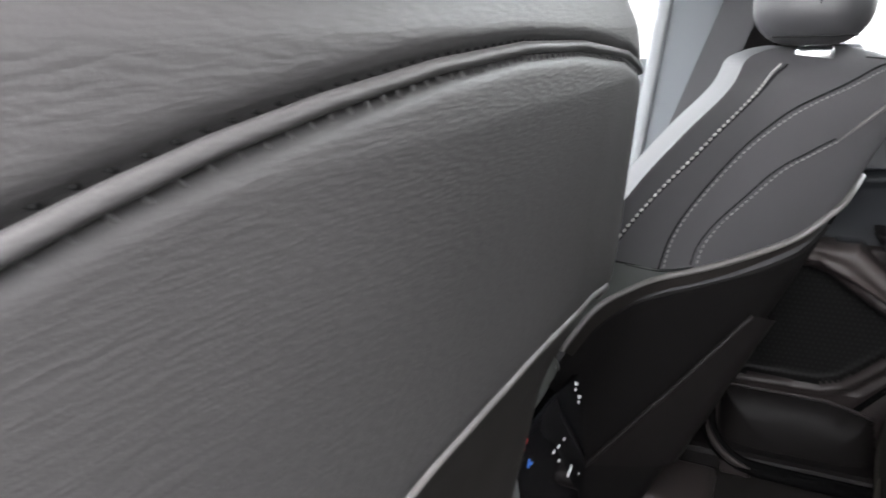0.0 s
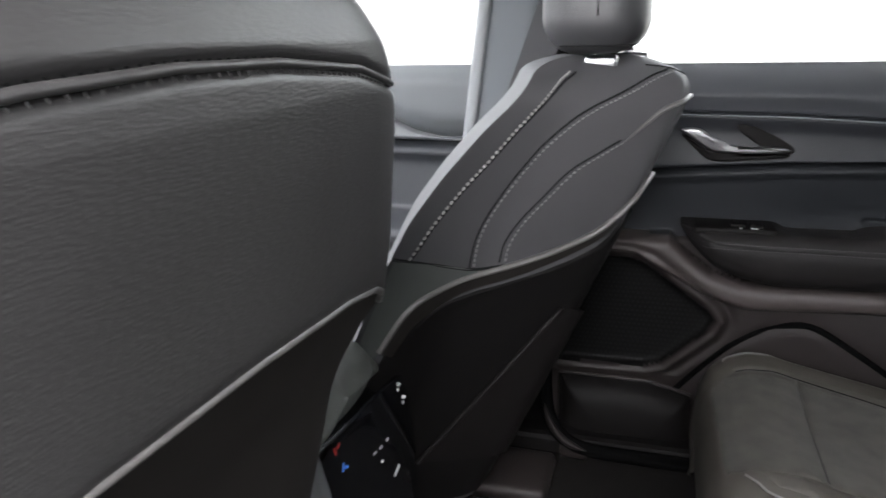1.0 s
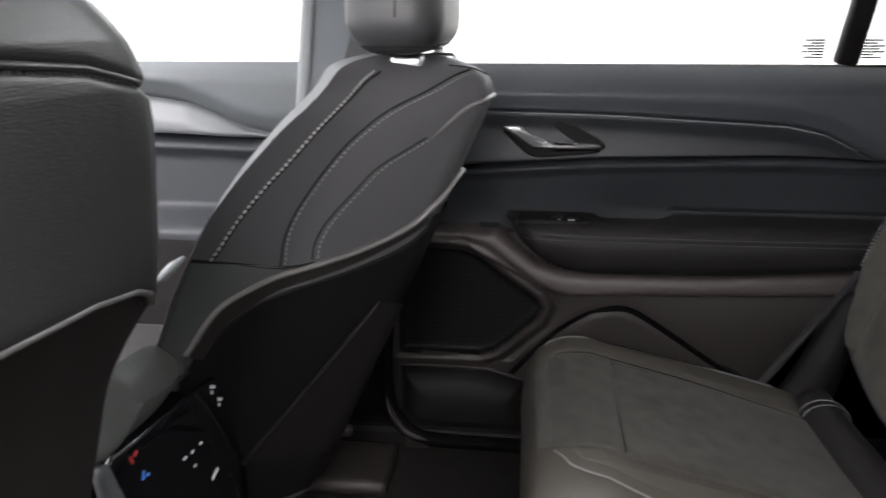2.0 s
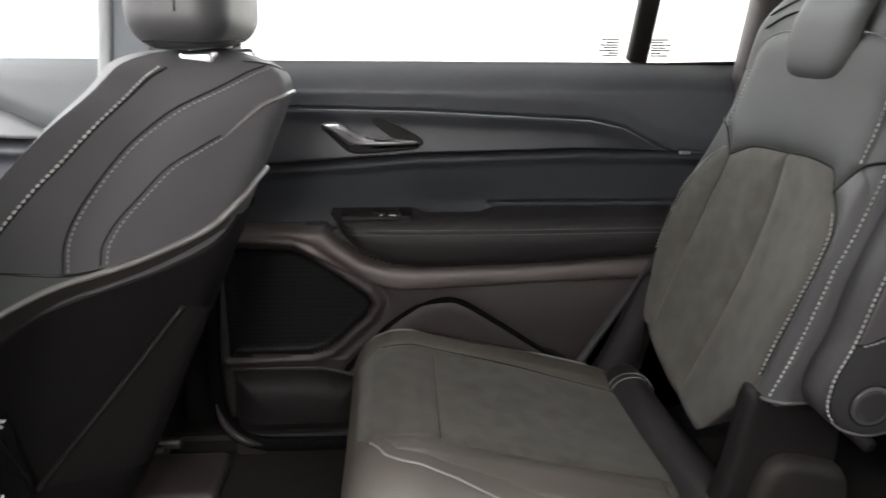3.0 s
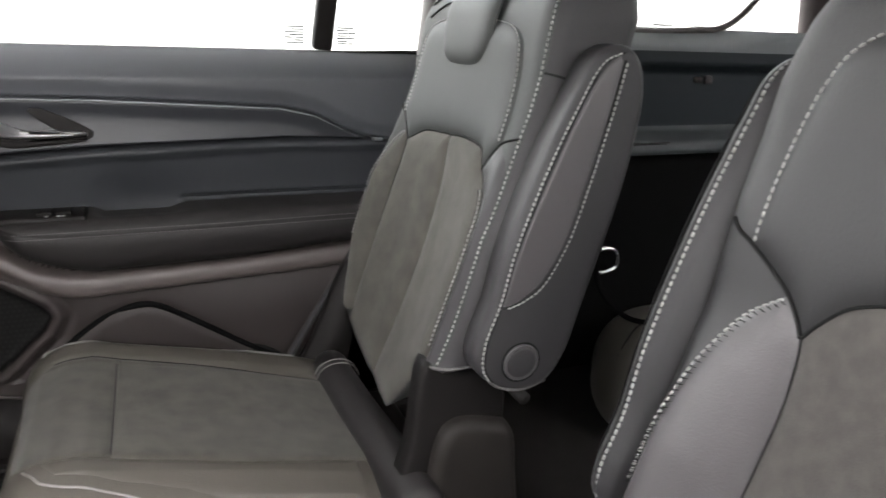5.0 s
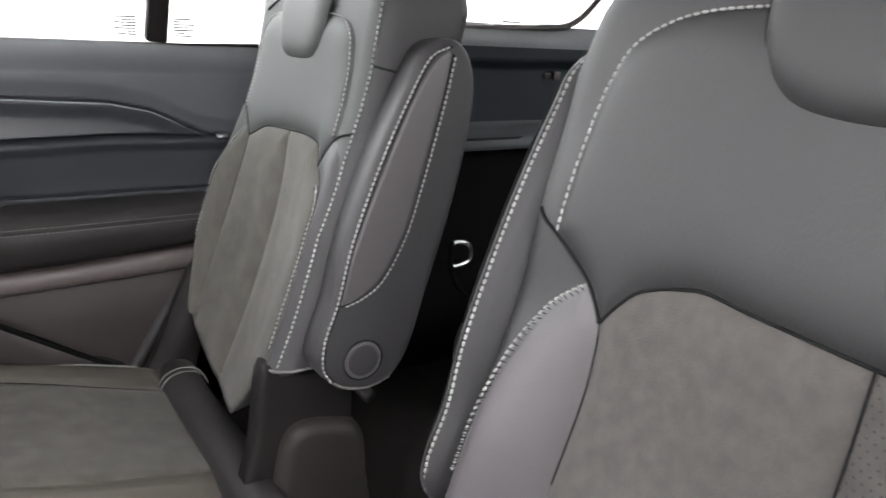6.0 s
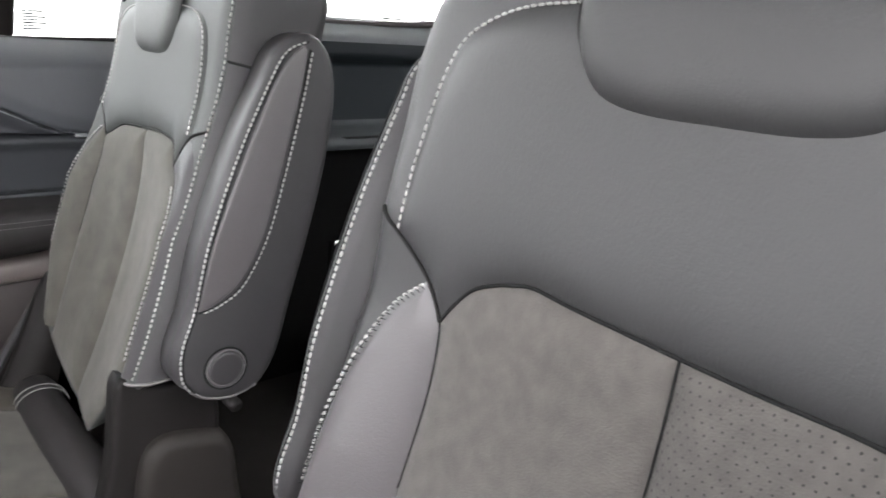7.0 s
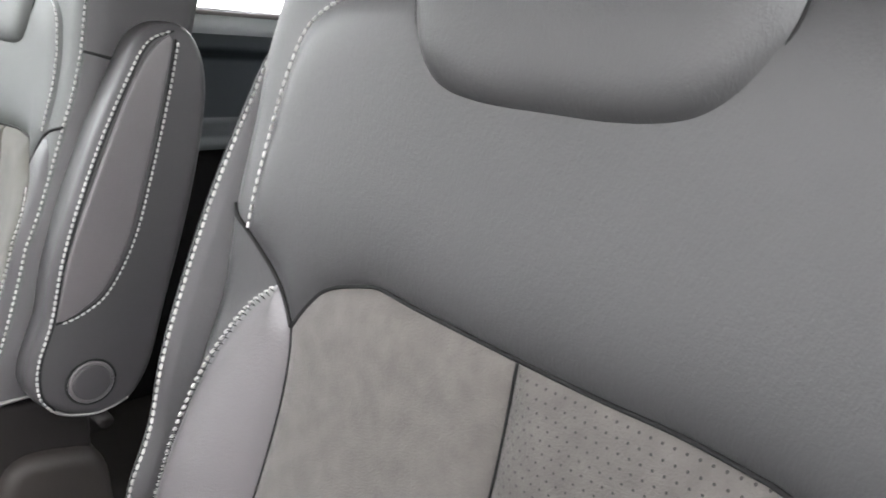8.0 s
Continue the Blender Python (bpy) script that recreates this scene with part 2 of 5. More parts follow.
def tube(pts, r, sides=8, caps=True):
    p = np.asarray(pts, float)
    t = np.gradient(p, axis=0)
    t /= np.linalg.norm(t, axis=1)[:, None] + 1e-12
    up = np.array([0.13, 0.21, 0.97])
    a = np.cross(t, up)
    a /= np.linalg.norm(a, axis=1)[:, None] + 1e-12
    b = np.cross(a, t)
    rr = np.broadcast_to(np.asarray(r, float), (len(p),))
    ang = np.linspace(0, 2 * np.pi, sides, endpoint=False)
    rings = p[:, None] + rr[:, None, None] * (np.cos(ang)[None, :, None] * a[:, None] + np.sin(ang)[None, :, None] * b[:, None])
    verts = rings.reshape(-1, 3).tolist()
    faces = []
    for i in range(len(p) - 1):
        for k in range(sides):
            faces.append((i * sides + k, i * sides + (k + 1) % sides, (i + 1) * sides + (k + 1) % sides, (i + 1) * sides + k))
    if caps:
        faces += [tuple(range(sides))[::-1], tuple((len(p) - 1) * sides + k for k in range(sides))]
    return verts, faces


def stitches(pts, length=0.0037, gap=0.0018, width=0.0010, lift=0.0, slant=0.0, away=(-1, 0, 0)):
    """A row of thread stitches along a line: small rounded bars, each a six-sided spindle."""
    p = np.asarray(pts, float)
    run = np.r_[0, np.cumsum(np.linalg.norm(np.diff(p, axis=0), axis=1))]
    at = lambda s: np.array([np.interp(s, run, p[:, k]) for k in range(3)])  # noqa: E731
    out, s = [], gap
    w = np.asarray(away, float)
    while s + length < run[-1]:
        a, b = at(s), at(s + length)
        side = np.cross(b - a, w)
        side /= np.linalg.norm(side) + 1e-12
        jit = side * slant * length
        a, b = a + w * lift - jit, b + w * lift + jit
        out.append(tube([a, a * 0.8 + b * 0.2, a * 0.2 + b * 0.8, b], [width * 0.45, width, width, width * 0.45], 6))
        s += length + gap
    return merge(*out)


def box(lo, hi, bevel=0.004, segments=2):
    bm = bmesh.new()
    bmesh.ops.create_cube(bm, size=1)
    lo, hi = np.array(lo, float), np.array(hi, float)
    for v in bm.verts:
        v.co = Vector((lo + hi) / 2 + np.array(v.co) * (hi - lo))
    if bevel:
        bmesh.ops.bevel(bm, geom=bm.edges[:], offset=min(bevel, (hi - lo).min() * 0.45), segments=segments, profile=0.5, affect="EDGES")
    bm.verts.index_update()
    data = [tuple(v.co) for v in bm.verts], [tuple(v.index for v in f.verts) for f in bm.faces]
    bm.free()
    return data


def placed(data, m):
    return [tuple(m @ Vector(v)) for v in data[0]], data[1]


def inset_loop(loop, d):
    """A closed (a, b) loop moved inward by d along its own normals."""
    p = np.asarray(loop, float)
    t = np.roll(p, -1, 0) - np.roll(p, 1, 0)
    t /= np.linalg.norm(t, axis=1)[:, None] + 1e-12
    area = 0.5 * np.sum(p[:, 0] * np.roll(p[:, 1], -1) - p[:, 1] * np.roll(p[:, 0], -1))
    n = np.stack([-t[:, 1], t[:, 0]], 1) * (1 if area > 0 else -1)
    return p + n * d


def slab(loop, place, depth, round_=0.004, steps=4, crown=0.0):
    """A thick plate with rounded rims. loop: closed (a, b) outline; place(a, b, d) gives the world point at depth d above the base."""
    rings = []
    for k in range(steps + 1):
        s = k / steps * np.pi / 2
        rings.append((inset_loop(loop, round_ * (1 - np.cos(s))), depth - round_ + round_ * np.sin(s)))
    rings.insert(0, (np.asarray(loop, float), 0.0))
    mid = rings[-1][0].mean(0)
    for f in (0.85, 0.6, 0.35, 0.12):
        rings.append((mid + (rings[steps + 1][0] - mid) * f, depth + crown * (1 - f * f)))
    n = len(loop)
    verts, faces = [], []
    for lp, d in rings:
        verts += [tuple(place(a, b, d)) for a, b in lp]
    for r in range(len(rings) - 1):
        for k in range(n):
            faces.append((r * n + k, r * n + (k + 1) % n, (r + 1) * n + (k + 1) % n, (r + 1) * n + k))
    faces.append(tuple((len(rings) - 1) * n + k for k in range(n)))
    faces.append(tuple(range(n))[::-1])
    return verts, faces


def fan(loop, mid, surface, rise=0.005, soft=0.007, rings=22):
    """A padded panel on a surface: closed outline loop, filled towards mid (a point or a short segment), the rim rolled down.
    surface(a, b, lift) gives the world point."""
    p = np.asarray(loop, float)
    c = np.asarray(mid, float)
    if c.ndim == 1:
        cs = np.broadcast_to(c, p.shape)
    else:
        ab = c[1] - c[0]
        f = np.clip(((p - c[0]) @ ab) / (ab @ ab), 0, 1)
        cs = c[0] + f[:, None] * ab
    out = []
    for s in np.linspace(0, 1, rings) ** 2.0:
        q = p + (cs - p) * s
        d = np.linalg.norm(q - p, axis=1)
        lift = rise * (1 - np.exp(-d / soft))
        out.append([surface(a, b, h) for (a, b), h in zip(q, lift)])
    v, f = sheet(np.concatenate([np.array(out), np.array(out)[:, :1]], 1))
    return v, f


def quilt(u, z, loop, surface, rise, soft):
    """A padded panel over the arrays u, z: its rim, along the loop, is rolled down."""
    d = d_line(u, z, np.vstack([loop, loop[:1]]))
    lift = rise * (1 - np.exp(-d / soft))
    pts = [[surface(a, b, h) for a, b, h in zip(*row)] for row in zip(u, z, lift)]
    return sheet(pts)


def crowd(n, power=1.8):
    """0 to 1 with steps that shrink towards both ends."""
    s = np.linspace(-1, 1, n)
    return 0.5 + 0.5 * np.sign(s) * (1 - (1 - np.abs(s)) ** power)


def lerp(z, zs, xs):
    return np.interp(z, zs, xs)


def sd_polygon(x, z, poly):
    """Signed distance to a closed polygon, negative inside."""
    p = np.asarray(poly, float)
    best, inside = np.full(x.shape, 1e9), np.zeros(x.shape, bool)
    for a, b in zip(p, np.roll(p, -1, 0)):
        e = b - a
        wx, wz = x - a[0], z - a[1]
        t = np.clip((wx * e[0] + wz * e[1]) / (e @ e + 1e-12), 0, 1)
        best = np.minimum(best, np.hypot(wx - t * e[0], wz - t * e[1]))
        cross = ((a[1] <= z) & (b[1] > z)) | ((b[1] <= z) & (a[1] > z))
        with np.errstate(divide="ignore", invalid="ignore"):
            xi = a[0] + (z - a[1]) / (b[1] - a[1] + 1e-12) * e[0]
        inside ^= cross & (x < xi)
    return np.where(inside, -best, best)


def d_line(x, z, pts):
    """Distance to an open line."""
    p = np.asarray(pts, float)
    best = np.full(np.shape(x), 1e9)
    for a, b in zip(p[:-1], p[1:]):
        e = b - a
        wx, wz = x - a[0], z - a[1]
        t = np.clip((wx * e[0] + wz * e[1]) / (e @ e + 1e-12), 0, 1)
        best = np.minimum(best, np.hypot(wx - t * e[0], wz - t * e[1]))
    return best


def ease(v, lo, hi):
    s = np.clip((v - lo) / (hi - lo), 0, 1)
    return s * s * (3 - 2 * s)


# ---- the car's shell ----
def structure(name, data, mat, label, category, smooth=False):
    ob = part(name, data, mat, smooth=smooth)
    return tagged(ob, label, category, kind="structure")


structure("ground", box((-60, -60, -0.62), (60, 60, -0.55), 0), CONCRETE, "dark asphalt ground outside the car", "ground")
# emissive sheet stands in for the blown-out view past the windows
glow = bpy.data.materials.new("backdrop_glow")
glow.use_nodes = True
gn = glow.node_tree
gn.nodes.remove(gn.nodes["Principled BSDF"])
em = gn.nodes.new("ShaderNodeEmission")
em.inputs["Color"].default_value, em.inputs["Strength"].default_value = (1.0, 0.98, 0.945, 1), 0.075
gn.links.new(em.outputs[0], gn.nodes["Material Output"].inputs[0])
structure("backdrop", box((-60, 25.0, -0.55), (70, 25.2, 7.0), 0), glow, "glowing sheet for the overexposed distance beyond the side windows", "backdrop")
structure("floor", box((-1.36, -0.20, -0.06), (2.26, 1.34, 0.0), 0.01), CARPET, "black carpeted floor of the car cabin", "floor")
structure("ceiling", box((-0.66, -0.02, 1.13), (2.15, 1.12, 1.17), 0.015), HEADLINER, "light grey cloth headliner under the roof", "ceiling")
structure("wall_front", box((-1.36, -0.18, -0.3), (-1.3, 1.3, 0.66), 0.01), PLASTIC, "black bulkhead closing the cabin in front", "wall")
# unseen closing wall, raised to keep rear light off the seat backs
structure("wall_rear", box((2.2, -0.18, -0.3), (2.26, 1.3, 0.84), 0.01), PLASTIC, "black tailgate lining behind the third row", "wall")
structure("wall_right", box((-1.36, 1.325, -0.4), (2.26, 1.38, 0.655), 0.01), PAINT, "painted outer skin of the car's side", "wall")
structure("wall_left_front", box((-1.36, -0.26, -0.4), (-0.28, -0.17, 0.67), 0.02), PAINT, "closed left front door of the car", "wall")
structure("wall_left_rear", box((1.0, -0.26, -0.4), (2.26, -0.17, 0.70), 0.02), PAINT, "left rear quarter of the car", "wall")
structure("door_sill_left", box((-0.28, -0.26, -0.3), (1.0, -0.13, 0.03), 0.02), PLASTIC, "black sill under the open rear doorway", "sill")
# unseen panel added to keep low left light off the lower cabin
structure("wall_left_blocker", box((-0.28, -0.26, -0.3), (1.0, -0.17, 0.66), 0.03), PLASTIC, "unseen dark panel added to block low light from the left", "wall")
# unseen slab added to block high sky light, its edges set by brightness
structure("canopy", box((-0.9, -1.35, 2.3), (11, 3.0, 2.45), 0.02), WALL, "unseen pale slab added over the car to block the high sky", "canopy")
structure("door_sill_right", box((-0.95, 1.20, -0.05), (0.95, 1.27, 0.035), 0.012), PLASTIC, "black plastic sill trim along the floor", "sill")


def pillar(name, a, b, half, label, mat=PALE):
    """A roof pillar with a rounded rectangular section from a to b."""
    a, b = np.array(a, float), np.array(b, float)
    ring = []
    for s in np.linspace(0, 2 * np.pi, 24, endpoint=False):
        c, d = np.cos(s), np.sin(s)
        ring.append((np.sign(c) * abs(c) ** 0.45, np.sign(d) * abs(d) ** 0.45))
    rows = [[(a + (b - a) * f) + np.array([q[0] * half[0], q[1] * half[1], 0]) for q in ring + ring[:1]] for f in np.linspace(0, 1, 6)]
    structure(name, sheet(rows), mat, label, "pillar", smooth=True)


pillar("pillar_b_right", (-0.172, 1.268, 0.50), (-0.070, 1.20, 1.14), (0.048, 0.03), "slate grey trim of the pillar between the right doors", PILLAR)
pillar("pillar_edge_right", (-0.214, 1.262, 0.50), (-0.112, 1.194, 1.14), (0.012, 0.031), "pale grey front edge of the door pillar")
pillar("pillar_c_right", (0.965, 1.265, 0.60), (0.985, 1.17, 1.14), (0.13, 0.035), "grey trim of the pillar behind the rear door", PLASTIC_GREY)
pillar("pillar_d_right", (1.95, 1.25, 0.745), (1.76, 1.12, 1.14), (0.20, 0.04), "grey trim of the rearmost pillar", PLASTIC_GREY)
pillar("pillar_a_right", (-1.28, 1.27, 0.62), (-0.62, 1.08, 1.14), (0.05, 0.04), "pale grey trim of the windscreen pillar")
pillar("pillar_a_left", (-1.28, -0.16, 0.62), (-0.62, 0.03, 1.14), (0.05, 0.04), "pale grey trim of the windscreen pillar")
pillar("pillar_b_left", (-0.30, -0.20, -0.1), (-0.25, -0.07, 1.14), (0.06, 0.03), "dark trim of the pillar before the open doorway", PLASTIC_GREY)
pillar("pillar_c_left", (1.10, -0.20, 0.5), (1.05, -0.07, 1.14), (0.16, 0.035), "grey trim of the pillar behind the open doorway", PLASTIC_GREY)
pillar("pillar_d_left", (1.87, -0.13, 0.60), (1.74, -0.02, 1.14), (0.20, 0.04), "dark trim of the rearmost pillar", PLASTIC_GREY)
structure("roof_rail_right", box((-0.66, 1.09, 1.05), (2.1, 1.19, 1.15), 0.02), HEADLINER, "headliner edge above the right windows", "trim")
structure("roof_rail_left", box((-0.66, -0.09, 1.08), (2.1, 0.01, 1.15), 0.02), HEADLINER, "headliner edge above the open doorway", "trim")


def pane(name, corners, label, mat=None):
    """A 4 mm sheet of glass between four corners."""
    c = [np.array(q, float) for q in corners]
    n = np.cross(c[1] - c[0], c[3] - c[0])
    n = n / np.linalg.norm(n) * 0.002
    v = [tuple(q + n) for q in c] + [tuple(q - n) for q in c]
    f = [(0, 1, 2, 3), (7, 6, 5, 4)] + [(k, k + 4, (k + 1) % 4 + 4, (k + 1) % 4) for k in range(4)]
    ob = part(name, (v, f), mat or GLASS, smooth=False)
    ob.visible_shadow = mat is PRIVACY
    return tagged(ob, label, "window", kind="structure")


pane("window_1", ((-1.20, 1.30, 0.64), (-0.17, 1.30, 0.64), (-0.10, 1.20, 1.10), (-0.66, 1.20, 1.10)), "clear side glass of the front passenger door")
pane("window_2", ((-0.09, 1.30, 0.64), (0.672, 1.30, 0.64), (0.690, 1.20, 1.10), (-0.03, 1.20, 1.10)), "clear side glass of the rear door with printed marks")
pane("window_3", ((0.672, 1.30, 0.64), (0.90, 1.30, 0.64), (0.86, 1.20, 1.10), (0.690, 1.20, 1.10)), "small fixed quarter glass of the rear door")
pane("window_4", ((1.11, 1.29, 0.66), (1.72, 1.29, 0.66), (1.62, 1.19, 1.10), (1.08, 1.19, 1.10)), "rear quarter window beside the third row")
# unseen pane added to dim the left sky light; a strip stays open
pane("window_5", ((0.04, -0.19, 0.62), (1.04, -0.19, 0.62), (1.02, -0.08, 1.10), (0.04, -0.08, 1.10)), "unseen dark pane added to dim light from the left doorway", PRIVACY)
pane("window_6", ((-1.20, -0.19, 0.64), (-0.33, -0.19, 0.64), (-0.28, -0.09, 1.10), (-0.66, -0.09, 1.10)), "side glass of the left front door")
# unseen pane added to dim the sky light from behind
pane("window_8", ((2.22, -0.15, 0.83), (2.22, 1.27, 0.83), (2.10, 1.20, 1.12), (2.10, -0.08, 1.12)), "unseen dark pane added above the tailgate to dim light from the rear", PRIVACY)
pane("window_7", ((1.2, -0.19, 0.66), (1.72, -0.19, 0.66), (1.62, -0.07, 1.10), (1.18, -0.07, 1.10)), "dark privacy glass of the left rear quarter", PRIVACY)


# ---- the right rear door ----
DOOR_Y = 1.27
TRIM_X, TRIM_Z = [-0.14, 0.09, 0.30, 0.59, 0.65, 0.694, 0.735, 0.78, 0.86], [0.615, 0.613, 0.609, 0.594, 0.581, 0.559, 0.541, 0.533, 0.530]
STEP_X, STEP_Z = [-0.14, 0.076, 0.298, 0.592, 0.784, 0.86], [0.505, 0.516, 0.532, 0.541, 0.538, 0.536]

BAND_LOOP = [(-0.07, 0.405), (0.135, 0.408), (0.165, 0.380), (0.205, 0.350), (0.25, 0.337), (0.29, 0.334), (0.50, 0.339), (0.71, 0.354), (0.87, 0.362),
             (0.87, 0.318), (0.709, 0.306), (0.392, 0.293), (0.262, 0.287), (0.205, 0.301), (0.13, 0.347), (0.08, 0.374), (-0.07, 0.383)]
SPEAKER = [(-0.045, 0.366), (0.072, 0.362), (0.10, 0.352), (0.205, 0.276), (0.217, 0.258), (0.206, 0.236), (0.135, 0.170), (0.105, 0.160), (-0.045, 0.157)]
POCKET = [(-0.045, 0.132), (0.10, 0.131), (0.135, 0.126), (0.19, 0.112), (0.215, -0.02), (-0.045, -0.04)]
ARCH = [(0.150, 0.105), (0.20, 0.165), (0.248, 0.215), (0.300, 0.250), (0.350, 0.262), (0.385, 0.254), (0.45, 0.215), (0.519, 0.170), (0.60, 0.122)]


def door_relief(x, z):
    """How far the door panel stands into the cabin, and which piece of it each place belongs to."""
    zt, zs = lerp(x, TRIM_X, TRIM_Z), lerp(x, STEP_X, STEP_Z)
    upper = 0.017 + 0.006 * ease(z, zt, zt + 0.03) - 0.053 * np.clip((z - 0.636) / 0.048, 0, 1.1) ** 1.5
    insert = 0.023 - 0.010 * np.exp(-((zt - z) / 0.0022) ** 2) - 0.006 * ease(zt - z, 0.004, 0.03) + 0.008 * ease(zt - z, 0.03, 0.09)
    mid = -0.002 - 0.012 * ease(zs - z, 0.02, 0.10) + 0.010 * np.exp(-((zs - z - 0.014) / 0.010) ** 2) - 0.010 * np.exp(-((zs - z) / 0.004) ** 2)
    cup = ease(x, 0.270, 0.350) * ease(0.470 - x, 0.0, 0.08)
    mid = mid - 0.012 * cup * ease(0.510 - z, 0.0, 0.08) - 0.012 * np.exp(-((z - 0.437) / 0.005) ** 2) * ease(x, 0.42, 0.44)
    p = np.where(z > zt, upper, np.where(z > zs, insert, mid))
    low = z < 0.40
    base_low = 0.004 + 0.012 * ease(x, 0.30, 0.55) * ease(0.33 - z, 0, 0.1)
    p = np.where(low, base_low, p)
    sb = sd_polygon(x, z, BAND_LOOP)
    p = np.where(sb < 0, 0.010 + 0.028 * (1 - np.exp(np.minimum(sb, 0) / 0.0045)), p)
    ss = sd_polygon(x, z, SPEAKER)
    p = p + 0.008 * np.exp(-((ss - 0.010) / 0.009) ** 2) - 0.006 * np.exp(-((ss - 0.027) / 0.007) ** 2) * (x > -0.03) * (z > 0.15)
    p = np.where(ss < 0, -0.010 + 0.012 * np.exp(ss / 0.004), p)
    sp = sd_polygon(x, z, POCKET)
    p = np.where(sp < 0, 0.045 * (1 - np.exp(np.minimum(sp, 0) / 0.018)) - 0.004, p)
    da = d_line(x, z, ARCH)
    p = p - 0.003 * np.exp(-(da / 0.010) ** 2)
    region = np.where(z > zt, 0, np.where(z > zs, 1, 2))
    region = np.where(low, 3, region)
    region = np.where(sb < 0, 4, region)
    region = np.where(ss < 0, 5, region)
    region = np.where(sp < 0, 6, region)
    # behind the slanting rear edge the panel ends and a black gap opens
    past = x - lerp(z, [-0.02, 0.123, 0.315, 0.40, 0.47], [0.535, 0.607, 0.722, 0.765, 0.86])
    p = np.where((past > 0) & (z < 0.46), np.maximum(p - 0.05 * ease(past, 0, 0.012), -0.035), p)
    region = np.where((past > 0.003) & (z < 0.46), 7, region)
    return p, region


def relief_parts(x0, x1, knots, step, relief, y0, names, parent):
    """A moulded panel over (x, z). knots(x): rising heights, along which the rows of faces run, so that the joints follow them."""
    xs = np.arange(x0, x1 + 1e-6, step)
    k = [np.broadcast_to(np.asarray(v, float), xs.shape) for v in knots(xs)]
    rows = []
    for a, b in zip(k[:-1], k[1:]):
        n = max(2, int(round((b - a).mean() / step)))
        rows += [a + (b - a) * j / n for j in range(n)]
    gz = np.array(rows + [k[-1]])
    gx = np.broadcast_to(xs, gz.shape)
    p, _ = relief(gx, gz)
    cx, cz = (gx[:-1, :-1] + gx[1:, 1:]) / 2, (gz[:-1, :-1] + gz[1:, 1:]) / 2
    _, region = relief(cx, cz)
    verts = np.stack([gx, y0 - p, gz], -1).reshape(-1, 3)
    i = np.arange(gx.size).reshape(gx.shape)
    quads = np.stack([i[:-1, :-1], i[:-1, 1:], i[1:, 1:], i[1:, :-1]], -1)
    for k, (name, mat, label) in enumerate(names):
        q = quads[region == k]
        if len(q):
            used, back = np.unique(q, return_inverse=True)
            part(name, (verts[used], back.reshape(-1, 4).tolist()), mat, parent, label)


rear_door = thing("rear_door", (0.36, 1.29, 0.0), "closed rear car door with slate grey padded panel and armrest", "car door")
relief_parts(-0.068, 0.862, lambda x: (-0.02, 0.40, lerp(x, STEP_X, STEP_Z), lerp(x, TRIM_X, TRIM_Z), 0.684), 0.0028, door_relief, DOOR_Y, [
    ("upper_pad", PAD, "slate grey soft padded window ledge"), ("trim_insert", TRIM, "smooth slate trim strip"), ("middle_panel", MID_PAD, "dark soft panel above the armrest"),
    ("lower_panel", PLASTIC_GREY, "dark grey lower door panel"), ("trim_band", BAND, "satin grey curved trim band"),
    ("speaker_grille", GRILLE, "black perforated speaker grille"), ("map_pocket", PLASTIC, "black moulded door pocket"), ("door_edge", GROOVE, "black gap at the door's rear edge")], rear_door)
part("pull_tab", slab(spline([(0.500, 0.176), (0.520, 0.178), (0.532, 0.168), (0.528, 0.156), (0.505, 0.164)], 24, closed=True), lambda a, b, d: (a, 1.262 - d, b), 0.005, 0.002), PLASTIC_GREY, rear_door, "small grey tab at the seam's end")
# no hole is cut; a dark plate paints the notch's shade
part("tab_recess_shade", slab(spline([(0.532, 0.168), (0.560, 0.160), (0.580, 0.142), (0.545, 0.146), (0.530, 0.154)], 24, closed=True), lambda a, b, d: (a, 1.259 - d, b), 0.004, 0.002), GROOVE, rear_door, "dark plate for the shade in the notch beside the tab")
arch = spline(ARCH, 60)
arch_r = np.interp(np.linspace(0, 1, 60), [0, 0.35, 0.5, 1], [0.0105, 0.0100, 0.0058, 0.0048])
# black tube stands in for the deep shade in the arched joint
part("arch_joint_shade", tube([(a, DOOR_Y - 0.004 + 0.011 - 0.0075 * ease(a, 0.30, 0.36) - 0.012 * ease(a, 0.30, 0.55) * ease(0.33 - b, 0, 0.1), b) for a, b in arch], arch_r, 12), BLACK, rear_door, "joint arching over the lower panel, its shade a black tube")
# pale tube paints the highlight where the trim's top edge catches light
lip_x = np.linspace(0.10, 0.70, 60)
part("trim_highlight", tube([(x, DOOR_Y - 0.0232, float(lerp(x, TRIM_X, TRIM_Z)) - 0.0038) for x in lip_x], np.interp(lip_x, [0.10, 0.2, 0.62, 0.70], [0.0004, 0.0011, 0.0013, 0.0004]), 8), PALE, rear_door, "thin pale tube painting the highlight on the trim strip's edge")
part("pocket_rim", tube([(a, DOOR_Y - 0.004, b) for a, b in spline(POCKET[:4], 40)], 0.0032, 8), PLASTIC_GREY, rear_door, "grey rim of the door pocket")
part("door_core", box((-0.07, 1.304, -0.05), (0.865, 1.320, 0.66), 0.004), PLASTIC, rear_door)
part("window_seal", tube(spline([(-0.08, 1.299, 0.678), (0.34, 1.299, 0.677), (0.66, 1.299, 0.678), (0.87, 1.299, 0.683)], 30), 0.005), PLASTIC, rear_door, "black rubber window seal")
